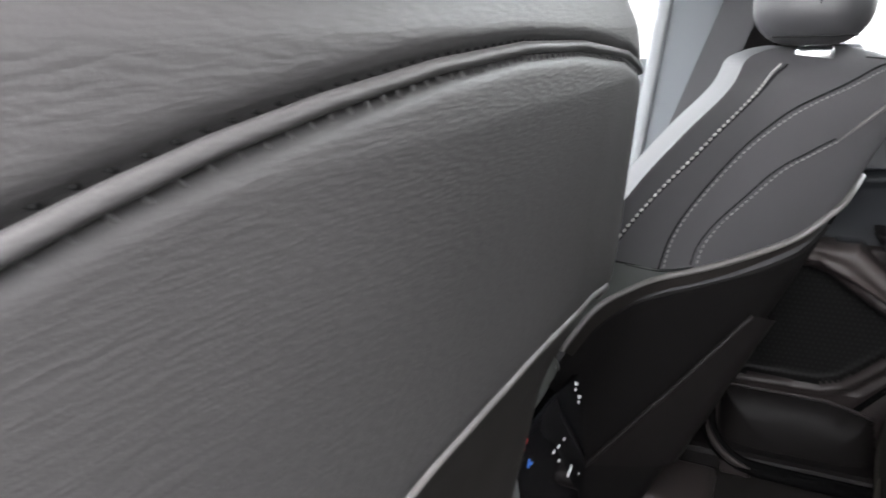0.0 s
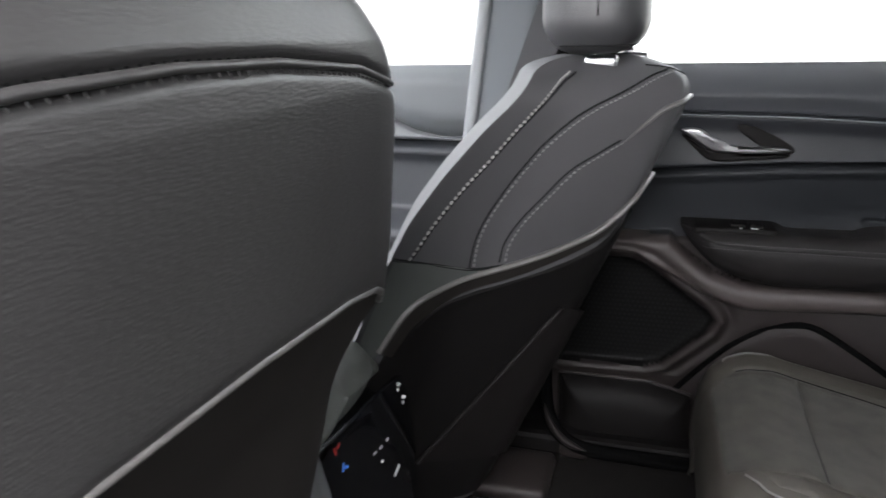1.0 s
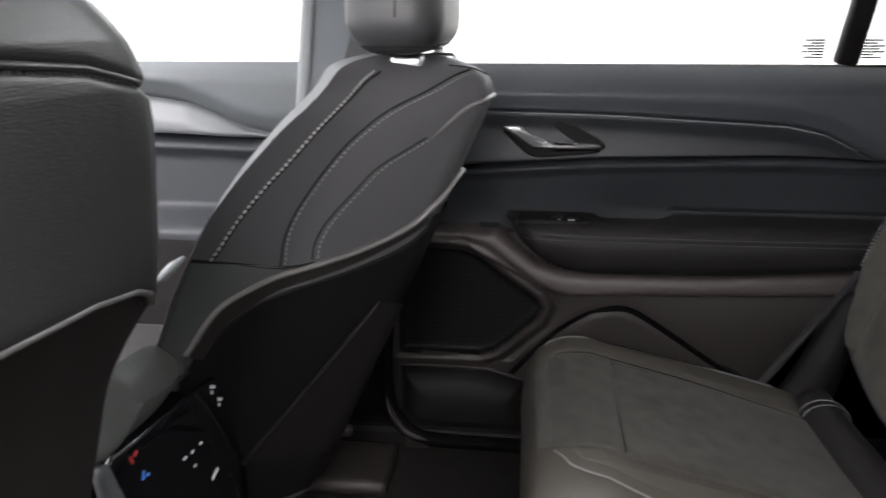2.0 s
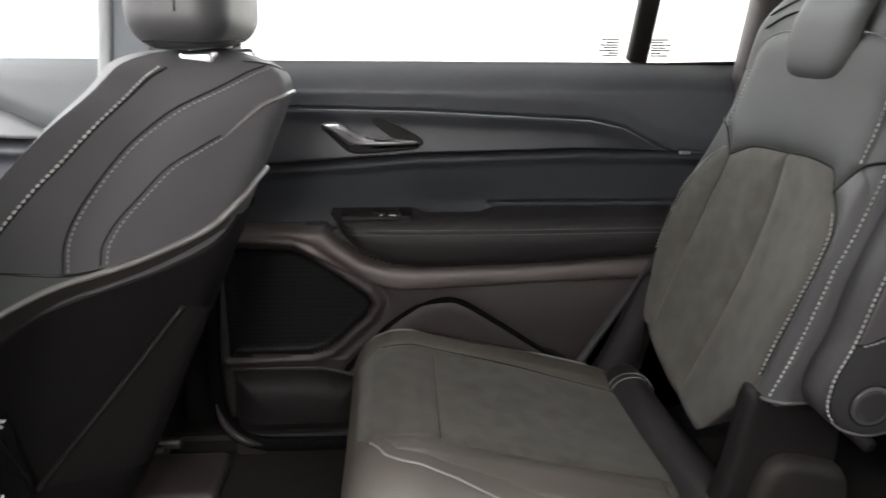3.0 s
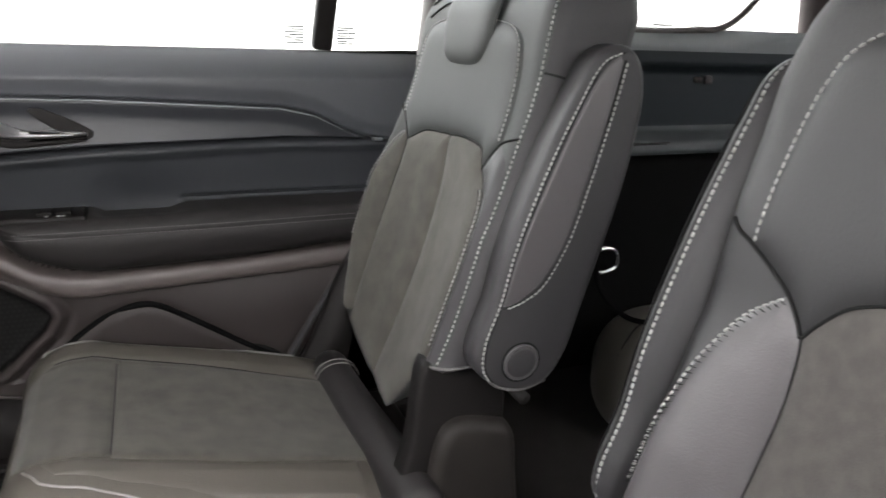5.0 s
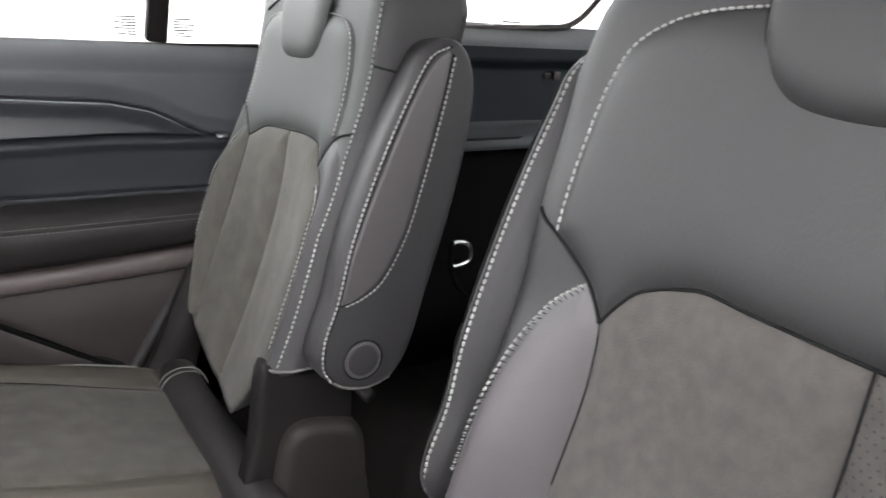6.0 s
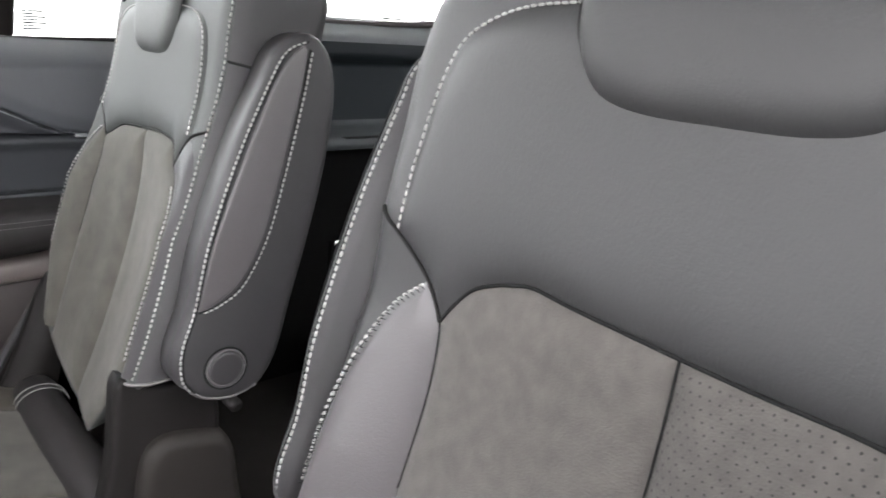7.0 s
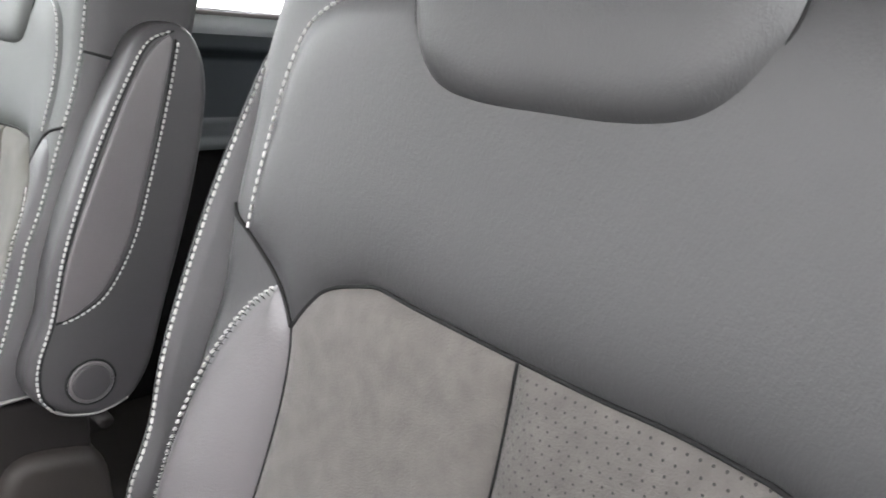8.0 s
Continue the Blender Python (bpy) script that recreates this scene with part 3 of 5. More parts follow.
part("window_divider", placed(box((-0.0165, -0.012, 0.0), (0.0165, 0.012, 0.45), 0.005), Matrix.Translation((0.6655, 1.262, 0.686)) @ Matrix.Rotation(radians(5.0), 4, "Y") @ Matrix.Rotation(radians(9), 4, "X")), PLASTIC, rear_door, "black upright bar between the panes")

part("window_frame", placed(box((-0.032, -0.03, 0.0), (0.032, 0.03, 0.47), 0.012, 3), Matrix.Translation((-0.040, 1.270, 0.64)) @ Matrix.Rotation(radians(9), 4, "X") @ Matrix.Rotation(radians(4), 4, "Y")), PLASTIC, rear_door, "black upright window frame beside the pillar")

# armrest: a padded roll that tapers to a nose in front
stations = np.r_[np.linspace(0.150, 0.22, 12), np.linspace(0.23, 0.86, 40)]
rows = []
for x in stations:
    zb = lerp(x, [0.15, 0.17, 0.20, 0.24, 0.29, 0.50, 0.70, 0.86], [0.430, 0.402, 0.374, 0.354, 0.343, 0.347, 0.363, 0.372])
    deep = 0.105 * ease(x, 0.135, 0.20) ** 0.5
    cup = ease(x, 0.290, 0.312) * ease(0.432 - x, 0.0, 0.022)
    z_top = 0.4365
    section = [(-0.01, 1.0), (0.12, 1.0), (0.28, 1.0), (0.50, 1.0), (0.66, 1.0), (0.80, 0.985), (0.92, 0.93), (0.975, 0.86), (1.0, 0.80), (0.985, 0.775), (1.0, 0.74), (0.985, 0.55), (0.93, 0.35), (0.80, 0.16), (0.58, 0.04), (0.30, 0.0), (-0.01, 0.0)]
    rows.append([(x, DOOR_Y - deep * a, zb + (z_top - zb) * b - (0.009 * cup * ease(0.7 - a, 0.0, 0.2) if b == 1.0 else 0.0)) for a, b in section])
armrest = part("armrest", outward(sheet(rows), (0, -1, 0)), DOOR_LEATHER, rear_door, "black leather padded armrest with a double seam")
for off in (0.0035, -0.0045):
    line = [(x, DOOR_Y - 0.1045 * ease(x, 0.135, 0.20) ** 0.5 - 0.0005, lerp(x, [0.18, 0.25, 0.5, 0.86], [0.4195, 0.4195, 0.4190, 0.4225]) + off) for x in np.linspace(0.18, 0.86, 50)]
    part("seam_stitching", stitches(line, 0.0045, 0.002, 0.0007, away=(0, -1, 0)), LEATHER_WARM, armrest, "fine grey seam thread", kind="stuff")
switch = part("switch_panel", box((0.168, 1.186, 0.430), (0.288, 1.250, 0.4425), 0.004), PLASTIC, rear_door, "black window switch panel with white marks")
part("switch_key", box((0.222, 1.194, 0.4425), (0.243, 1.224, 0.4475), 0.002), PLASTIC, switch)
part("switch_key", box((0.248, 1.194, 0.4425), (0.268, 1.224, 0.4470), 0.002), PLASTIC, switch)
for x in (0.236, 0.252, 0.258):
    part("switch_mark", box((x - 0.0020, 1.188, 0.4425), (x + 0.0020, 1.191, 0.4437), 0), WHITE, switch)

# inner door handle: black latch flap and a bright lever, bent like a hockey stick
lever = [(0.140, 0.585), (0.166, 0.587), (0.182, 0.577), (0.200, 0.563), (0.288, 0.560), (0.290, 0.553), (0.197, 0.551), (0.180, 0.556), (0.160, 0.570)]
part("door_handle", slab(spline(lever, 60, closed=True), lambda a, b, d: (a, 1.2470 - d - 0.012 * ease(a, 0.16, 0.22), b), 0.008, 0.0035), SATIN, rear_door, "brushed chrome inner door handle")
under = [(0.139, 0.580), (0.160, 0.566), (0.180, 0.553), (0.198, 0.5485), (0.292, 0.551), (0.292, 0.545), (0.240, 0.540), (0.190, 0.537), (0.166, 0.552)]
part("handle_back", slab(spline(under, 60, closed=True), lambda a, b, d: (a, 1.2490 - d - 0.010 * ease(a, 0.16, 0.22), b), 0.006, 0.003), PLASTIC, rear_door, "black underside of the handle")
part("latch_flap", slab(spline([(0.222, 0.590), (0.246, 0.591), (0.296, 0.566), (0.308, 0.553), (0.292, 0.547), (0.256, 0.562)], 40, closed=True), lambda a, b, d: (a, 1.2500 - d, b), 0.003, 0.001), PLASTIC, rear_door, "black latch flap")
part("door_clip", box((0.752, 1.243, 0.533), (0.770, 1.252, 0.538), 0.001), PALE, rear_door, "small pale clip at the trim's end")

for x0 in (0.608, 0.699):
    marks = []
    for r in range(7):
        wide = (0.030, 0.018, 0.034, 0.026, 0.034, 0.022, 0.030)[r]
        x1 = x0 + 0.036 if x0 < 0.65 else x0 + 0.002 + wide
        marks.append(box((x1 - wide, 1.2935, 0.694 + r * 0.0044), (x1, 1.2945, 0.6966 + r * 0.0044), 0))
    part("glass_print", merge(*marks), PRINT, rear_door, "faint lines of grey print on the glass")


# ---- the right front door, seen past the front seat ----
FRONT_X = [-1.26, -0.5, -0.415, -0.36, -0.316, -0.266, -0.10]
FRONT_T, FRONT_S = [0.633, 0.630, 0.619, 0.598, 0.576, 0.564, 0.562], [0.56, 0.560, 0.558, 0.556, 0.555, 0.554, 0.552]


def front_relief(x, z):
    zt, zs = lerp(x, FRONT_X, FRONT_T), lerp(x, FRONT_X, FRONT_S)
    upper = 0.016 + 0.022 * ease(z, zt, zt + 0.04) - 0.050 * np.clip((z - 0.655) / 0.045, 0, 1.1) ** 2
    insert = 0.010 + 0.014 * ease(zt - z, 0.0, 0.04)
    mid = -0.010 + 0.018 * np.exp(-((zs - z - 0.02) / 0.012) ** 2)
    arm = 0.09 * ease(0.43 - z, 0.0, 0.03)
    p = np.where(z > zt, upper, np.where(z > zs, insert, mid + arm))
    p = p - 0.010 * np.exp(-((z - zt) / 0.004) ** 2) - 0.015 * np.exp(-((z - zs) / 0.005) ** 2)
    return p, np.where(z > zt, 0, np.where(z > zs, 1, np.where(z > 0.385, 2, 3)))


front_door = thing("front_door", (-0.65, 1.29, 0.0), "closed front passenger door with slate grey padded panel", "car door")
# pad and strip paler than the rear door's, standing in for windscreen light
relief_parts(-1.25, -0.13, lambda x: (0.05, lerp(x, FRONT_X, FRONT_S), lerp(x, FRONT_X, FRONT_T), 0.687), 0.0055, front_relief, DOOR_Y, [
    ("upper_pad", LEDGE, "slate grey soft padded window ledge"), ("trim_insert", COOL_LIT_TRIM, "satin grey trim strip, paler for windscreen light"), ("armrest", MID_PAD, "dark slate armrest panel"), ("lower_panel", PLASTIC, "black lower panel")], front_door)
part("door_core", box((-1.25, 1.292, -0.05), (-0.13, 1.318, 0.66), 0.004), PLASTIC, front_door)
part("window_seal", tube([(-1.25, 1.299, 0.680), (-0.7, 1.299, 0.679), (-0.13, 1.299, 0.679)], 0.005), PLASTIC, front_door, "black rubber window seal")

# lower pillar trim, belt and sill
structure("pillar_trim_right", box((-0.135, 1.245, 0.0), (-0.062, 1.30, 0.64), 0.02, 4), PLASTIC, "black lower trim of the pillar between the doors", "trim", smooth=True)
part("sill_plate", box((-0.03, 1.185, 0.0), (0.02, 1.225, 0.03), 0.006), PLASTIC_GREY, bpy.data.objects["door_sill_right"], "worn grey sill cover")
belt = thing("seat_belt", (-0.07, 1.22, 0.6), "black seat belt webbing hanging from the door pillar", "seat belt")
rows = []
for s in np.linspace(0, 1, 20):
    c = np.array([0.022 - 0.158 * s, 1.165 + 0.043 * s, 0.98 - 0.42 * s])
    rows.append([c + np.array([0.026 * k, -0.004 * k, -0.006 * k]) for k in (-1, -0.3, 0.3, 1)])
part("webbing", merge(sheet(rows), sheet(np.array(rows) + np.array([0.001, 0.0014, 0]))), WEBBING, belt)


seal_line = spline([(-0.043, 1.205, 0.42), (-0.052, 1.205, 0.30), (-0.060, 1.203, 0.20), (-0.060, 1.20, 0.125), (-0.051, 1.198, 0.072), (-0.030, 1.196, 0.040), (0.0, 1.195, 0.022), (0.05, 1.195, 0.016), (0.20, 1.195, 0.015)], 90)
structure("door_seal_right", tube(seal_line, 0.013, 12), BLACK, "black rubber seal curving round the rear doorway", "door seal", smooth=True)
# lighter tube paints the highlight on the seal's lower bend
part("sill_highlight", tube([(a, b - 0.014, c + 0.006) for a, b, c in seal_line[46:64]], np.interp(np.linspace(0, 1, 18), [0, 0.3, 0.8, 1], [0.001, 0.006, 0.006, 0.001]), 10), PLASTIC_GREY, bpy.data.objects["door_seal_right"], "grey tube painting the highlight at the sill trim's end")

rear_belt = thing("seat_belt", (0.66, 1.20, 0.1), "black belt webbing running down behind the seat cushion", "seat belt")
for run, half in (([(0.575, 0.150), (0.630, 0.239), (0.681, 0.317), (0.722, 0.392)], 0.007), ([(0.612, 0.120), (0.645, 0.185), (0.671, 0.234), (0.700, 0.300)], 0.010), ([(0.648, 0.095), (0.668, 0.150), (0.684, 0.205)], 0.009)):
    rows = [[(a + half * 0.8 * q, 1.185 + 0.006 * q * q, b - half * 0.5 * q) for q in (-1, -0.5, 0, 0.5, 1)] for a, b in spline(run, 16)]
    strap = part("webbing", merge(sheet(rows), sheet(np.array(rows) + np.array([0.001, 0.0014, 0]))), WEBBING, rear_belt)
    # grey tube paints the glint along each strap's edge
    part("webbing_glint", tube([r[0] for r in rows], 0.0012), PLASTIC_GREY, strap)


# ---- rear quarter beside the third row ----
def quarter_relief(x, z):
    top = 0.700 + 0.03 * ease(x, 1.45, 1.75)
    p = 0.01 + 0.03 * ease(z, 0.655, 0.675) - 0.06 * ease(z, top, top + 0.05)
    p = p + 0.055 * ease(0.545 - z, 0.0, 0.03)
    p = p - 0.075 * ease(0.497 - z, 0.0, 0.012)
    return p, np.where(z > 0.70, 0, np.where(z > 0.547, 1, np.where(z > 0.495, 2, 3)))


quarter = thing("quarter_panel", (1.5, 1.29, 0.0), "dark moulded side lining beside the third row", "car panel")
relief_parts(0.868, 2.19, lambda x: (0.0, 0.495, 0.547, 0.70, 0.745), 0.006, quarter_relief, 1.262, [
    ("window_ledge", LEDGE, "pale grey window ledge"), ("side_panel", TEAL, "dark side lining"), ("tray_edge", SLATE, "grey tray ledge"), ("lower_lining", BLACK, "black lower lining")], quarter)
# flat dark plate paints the shade inside the cup recess
cup = part("cup_recess_shade", slab(spline([(1.22, 1.20), (1.30, 1.196), (1.375, 1.20), (1.385, 1.222), (1.36, 1.238), (1.22, 1.24)], 40, closed=True), lambda a, b, d: (a, b, 0.5165 + d), 0.004, 0.002), GROOVE, quarter, "dark plate for the shade in the tray's cup recess")
part("usb_socket", box((1.455, 1.2425, 0.637), (1.475, 1.249, 0.649), 0.003), PLASTIC_GREY, quarter, "small charging socket")
part("usb_socket", box((1.482, 1.2425, 0.634), (1.502, 1.249, 0.652), 0.003), PLASTIC_GREY, quarter, "small charging socket")
part("window_seal", tube(spline([(1.16, 1.272, 0.735), (1.30, 1.272, 0.735), (1.46, 1.272, 0.742), (1.54, 1.270, 0.752), (1.60, 1.262, 0.80), (1.66, 1.245, 0.90), (1.68, 1.23, 1.0)], 60), 0.007), PLASTIC_GREY, quarter, "grey seal round the quarter window")
for x in (1.36, 1.46):
    part("glass_print", box((x, 1.280, 0.748), (x + 0.05, 1.281, 0.7515), 0), PRINT, quarter, "faint grey print on the glass")
latch = thing("belt_latch", (1.09, 0.985, 0.36), "chrome seat belt latch plate hanging by the third row", "seat belt latch")
ring = spline([(1.070, 0.342), (1.096, 0.342), (1.107, 0.351), (1.106, 0.369), (1.096, 0.379), (1.070, 0.379)], 30, closed=True)
part("latch_loop", tube([(a, 0.985, b) for a, b in np.vstack([ring, ring[:1]])], 0.0038, 8), CHROME, latch)
part("latch_strap", tube(spline([(1.068, 0.985, 0.385), (1.066, 0.985, 0.345), (1.085, 0.985, 0.30), (1.14, 0.985, 0.25), (1.20, 0.985, 0.228)], 24), 0.005, 8), BLACK, latch, "black strap of the latch")

third = thing("third_row_seat", (1.25, 0.95, 0.0), "folded dark green-grey leather third row seat", "car seat")
part("cushion", box((1.122, 0.87, -0.02), (1.56, 1.12, 0.243), 0.118, 10), LEATHER_MATT, third, "rounded leather cushion end")
part("seam", tube(spline([(1.133, 0.985, 0.175), (1.150, 0.985, 0.205), (1.180, 0.99, 0.229), (1.24, 0.99, 0.2432), (1.38, 0.99, 0.2432)], 30), 0.0016), GROOVE, third, "dark seam line")
part("seam", tube(spline([(1.150, 0.955, 0.190), (1.19, 0.945, 0.214), (1.24, 0.935, 0.226), (1.31, 0.935, 0.228)], 20), 0.0014), GROOVE, third, "dark seam line")


# ---- front seats ----
def loft_seat(rear_x, half, bevel, cy, z0, z1, deep, steps=(70, 61)):
    """The padded shell of a front backrest: rear face swept over heights, closed with a front face. Returns rows of points and surface(w, z, lift)."""
    def surface(w, z, lift=0.0):
        h = max(half(z), 0.005)
        q = min(abs(w) / h, 1.0)
        return np.array([rear_x(z) - bevel(q) * (h / 0.27) ** 0.5 + lift, cy + w, z])

    rows = []
    for z in np.r_[np.linspace(z0, z1 - 0.09, steps[0] - 30), np.linspace(z1 - 0.087, z1, 30)]:
        h = half(z)
        back = [surface(h * a, z) for a in (lambda q: np.sign(q) * (1 - (1 - np.abs(q)) ** 1.5))(np.linspace(-1, 1, steps[1]))]
        f = rear_x(z) - deep * (h / 0.27) ** 0.5
        roll = [(0.0004, 0.0006), (0.0007, 0.0016), (0.0009, 0.0036), (0.0010, 0.007)]
        lip = lambda s: [(back[-1 if s > 0 else 0][0] - a, cy + s * (h - b * h / 0.27), z) for a, b in roll]  # noqa: E731
        front = [(f, cy + h * 0.9, z), (f - 0.02, cy + h * 0.7, z), (f - 0.01, cy, z), (f - 0.02, cy - h * 0.7, z), (f, cy - h * 0.9, z)]
        rows.append([tuple(q) for q in back] + lip(1) + front + lip(-1)[::-1] + [tuple(back[0])])
    return rows, surface


def on(surface, line, n, lift=0.0):
    return [surface(a, b, lift) for a, b in spline(line, n)]


def knit(qs, ds):
    """A smooth rise through given stops."""
    return lambda q: np.interp(q, np.linspace(0, 1, 81), np.convolve(np.pad(np.interp(np.linspace(0, 1, 81), qs, ds), 3, mode="edge"), np.ones(7) / 7, "valid"))


passenger = thing("front_passenger_seat", (-0.05, 0.93, 0.0), "black leather front passenger seat with light stitching", "car seat", "front seats")
def rounded(zs, vs, lo, hi, width):
    """A curve through stops over height, its corners rounded over width."""
    t = np.linspace(lo, hi, 400)
    n = max(1, int(width / (hi - lo) * 400) // 2)
    v = np.convolve(np.pad(np.interp(t, zs, vs), n, mode="reflect", reflect_type="odd"), np.ones(2 * n + 1) / (2 * n + 1), "valid")
    return lambda z: float(np.interp(z, t, v))


p_half = rounded([0.1, 0.5, 0.57, 0.61, 0.65, 0.678, 0.695, 0.705, 0.712], [0.28, 0.286, 0.276, 0.252, 0.217, 0.172, 0.134, 0.09, 0.02], 0.1, 0.712, 0.02)
p_rear = rounded([0.1, 0.645, 0.663, 0.676, 0.687, 0.697, 0.706, 0.712], [-0.113, 0.132, 0.138, 0.139, 0.135, 0.122, 0.098, 0.068], 0.1, 0.712, 0.025)
p_bevel = knit([0, 0.2, 0.4, 0.58, 0.8, 0.90, 0.95, 1.0], [0, 0.008, 0.075, 0.140, 0.180, 0.194, 0.2005, 0.207])
rows, p_on = loft_seat(p_rear, p_half, p_bevel, 0.93, 0.12, 0.712, 0.2095, (90, 101))
back = part("backrest", outward(sheet(rows), (1, 0, 0)), LEATHER_LIT, passenger, "curved black leather backrest seen from behind")
S1 = [(-0.256, 0.525), (-0.250, 0.537), (-0.239, 0.563), (-0.219, 0.592), (-0.200, 0.614), (-0.173, 0.647), (-0.142, 0.672), (-0.115, 0.687), (-0.085, 0.6965)]
S2 = [(-0.166, 0.493), (-0.173, 0.532), (-0.167, 0.567), (-0.146, 0.609), (-0.126, 0.635), (-0.106, 0.654), (-0.073, 0.673), (-0.045, 0.687), (-0.02, 0.695)]
S3 = [(-0.142, 0.494), (-0.144, 0.518), (-0.137, 0.548), (-0.116, 0.590), (-0.094, 0.611), (-0.08, 0.622)]
PIPE = [(-0.082, 0.621), (-0.066, 0.642), (-0.053, 0.655), (-0.033, 0.662), (0.0, 0.664)]
LOW = [(-0.246, 0.420), (-0.228, 0.463), (-0.195, 0.478), (-0.155, 0.485), (-0.124, 0.493), (-0.091, 0.507), (-0.073, 0.520), (-0.058, 0.542), (-0.037, 0.560), (0.0, 0.572)]
for line, thread, tube_r, off in ((S1, THREAD, 0.0012, 0.0034), (S2, THREAD_DIM, 0.0012, -0.0036), (S3, THREAD_DIM, 0.0010, -0.0036)):
    part("seam", tube(on(p_on, [(a + off, b - 0.35 * off) for a, b in line], 50, 0.0004), tube_r), GROOVE, back, "dark sewn seam")
    part("stitching", stitches(on(p_on, line, 60, 0.0014), 0.0042, 0.0020, 0.0013 if thread is THREAD else 0.0009, away=(0.8, -0.6, 0)), thread, back, "light thread stitches", kind="stuff")
part("piping", tube(on(p_on, PIPE, 30, 0.002), np.interp(np.linspace(0, 1, 30), [0, 0.4], [0.0006, 0.0028])), PIPING, back, "grey leather piping")
part("piping", tube(on(p_on, LOW, 60, 0.003), 0.0038), PIPING, back, "grey leather piping along the back shell")
part("seam", tube(on(p_on, [(-0.278, 0.534), (-0.22, 0.512), (-0.168, 0.492), (-0.14, 0.490)], 30, 0.0004), 0.0018), GROOVE, back, "dark cross seam")

# side cover under the cross seam and the dark hard shell with a net pocket
rows = []
for s in np.linspace(0, 1, 24):
    top = spline([(-0.2785, 0.532), (-0.20, 0.505), (-0.16, 0.489)], 24)[int(s * 23)]
    row = []
    for k in np.linspace(0, 1, 16):
        end = np.array([-0.2797 + 0.0455 * s, 0.36 + 0.06 * s]) if s < 0.6 else spline([(-0.2524, 0.396), (-0.236, 0.452), (-0.20, 0.474), (-0.165, 0.482)], 24)[min(23, int((s - 0.6) / 0.4 * 23))]
        a, b = top + (end - top) * k
        row.append(p_on(a, b, 0.0025))
    rows.append(row)
part("side_cover", outward(sheet(rows), (0.5, -1, 0)), COVER, passenger, "smooth dark green-grey side cover")
shell_rows = []
for z in np.linspace(0.13, 0.525, 40):
    lo = np.interp(z, [0.13, 0.39, 0.438, 0.456, 0.463, 0.471, 0.485, 0.498, 0.525], [-0.262, -0.24, -0.225, -0.19, -0.15, -0.118, -0.086, -0.068, -0.05])
    shell_rows.append([p_on(a, z, 0.004 - 0.006 * np.exp(-((a - lo) / 0.006) ** 2)) for a in np.linspace(lo, -lo, 41)])
part("back_shell", outward(sheet(shell_rows), (1, 0, 0)), BACK_SHELL, passenger, "black moulded shell on the seat's rear")
flange = spline(LOW, 60)[:44]
part("shell_flange", outward(sheet([[p_on(a + (0.003 + 0.030 * k) * f, b - (0.003 + 0.020 * k) * f, 0.0065 - 0.004 * k) for k in np.linspace(0, 1, 6)] for (a, b), f in zip(flange, np.linspace(1.0, 0.25, 44))]), (1, 0, 0)), SHELL, passenger, "grey flange beside the piping")
part("edge_trim", tube([(-0.129, 0.644, 0.540), (-0.140, 0.643, 0.531), (-0.150, 0.643, 0.522), (-0.158, 0.644, 0.515)], [0.002, 0.0045, 0.0045, 0.002], 10), PALE, passenger, "pale trim at the side of the backrest")
pocket_rows = []
for s in np.linspace(0, 1, 20):
    left = np.array([-0.088 - 0.06 * s, 0.425 - 0.20 * s])
    pocket_rows.append([p_on(a, left[1] - 0.03 * np.sin(np.pi * (a - left[0]) / (0.12 - left[0])), 0.004 + 0.018 * (1 - ease(a, -0.08, -0.01))) for a in np.linspace(left[0], 0.12, 18)])
part("map_pocket", outward(sheet(pocket_rows), (1, 0, 0)), PLASTIC, passenger, "dark map pocket on the seat's rear")
part("pocket_hem", tube([q + np.array([0.001, 0, 0]) for q in np.array([r[0] for r in pocket_rows])], 0.0032), PLASTIC, passenger, "dark pocket hem")
part("coat_hook", box((-0.150, 0.838, 0.222), (-0.128, 0.850, 0.262), 0.004), PLASTIC_GREY, passenger, "small grey hook beside the pocket")
part("cushion", box((-0.70, 0.69, 0.08), (-0.24, 1.17, 0.25), 0.05, 4), LEATHER, passenger, "black leather seat cushion")

head = part("headrest", box((-0.020, 0.815, 0.7135), (0.089, 1.045, 0.94), 0.038, 7), LEATHER_SOFT, passenger, "black leather headrest on two chrome posts")
part("headrest_seam", tube([(0.041, 0.8148, z) for z in np.linspace(0.752, 0.915, 12)], 0.0008), GROOVE, head, "fine upright seam")
part("headrest_seam", tube(spline([(0.002, 0.8278, 0.7225), (0.03, 0.8278, 0.7225), (0.052, 0.8278, 0.7225), (0.067, 0.832, 0.7225), (0.0755, 0.843, 0.7225), (0.0762, 0.87, 0.7225), (0.0762, 1.0, 0.7225)], 50), 0.0008), GROOVE, head, "fine seam round the headrest")
for y, x in ((0.898, 0.036), (0.985, 0.066)):
    post = part("headrest_post", tube([(x, y, 0.68), (x - 0.002, y, 0.76)], 0.006, 14), CHROME, passenger, "chrome headrest post")
    part("post_collar", merge(tube([(x, y, 0.690), (x, y, 0.708)], [0.017, 0.013], 16), box((x - 0.014, y - 0.016, 0.695), (x + 0.022, y + 0.016, 0.7115), 0.004)), SATIN, post, "post collar with release button")
part("post_seam", tube(on(p_on, [(-0.03, 0.700), (-0.015, 0.694), (0.0, 0.688)], 16, 0.0004), 0.0008), GROOVE, passenger)

driver = thing("driver_seat", (-0.15, 0.20, 0.0), "black grained leather driver's seat seen from behind", "car seat", "front seats")
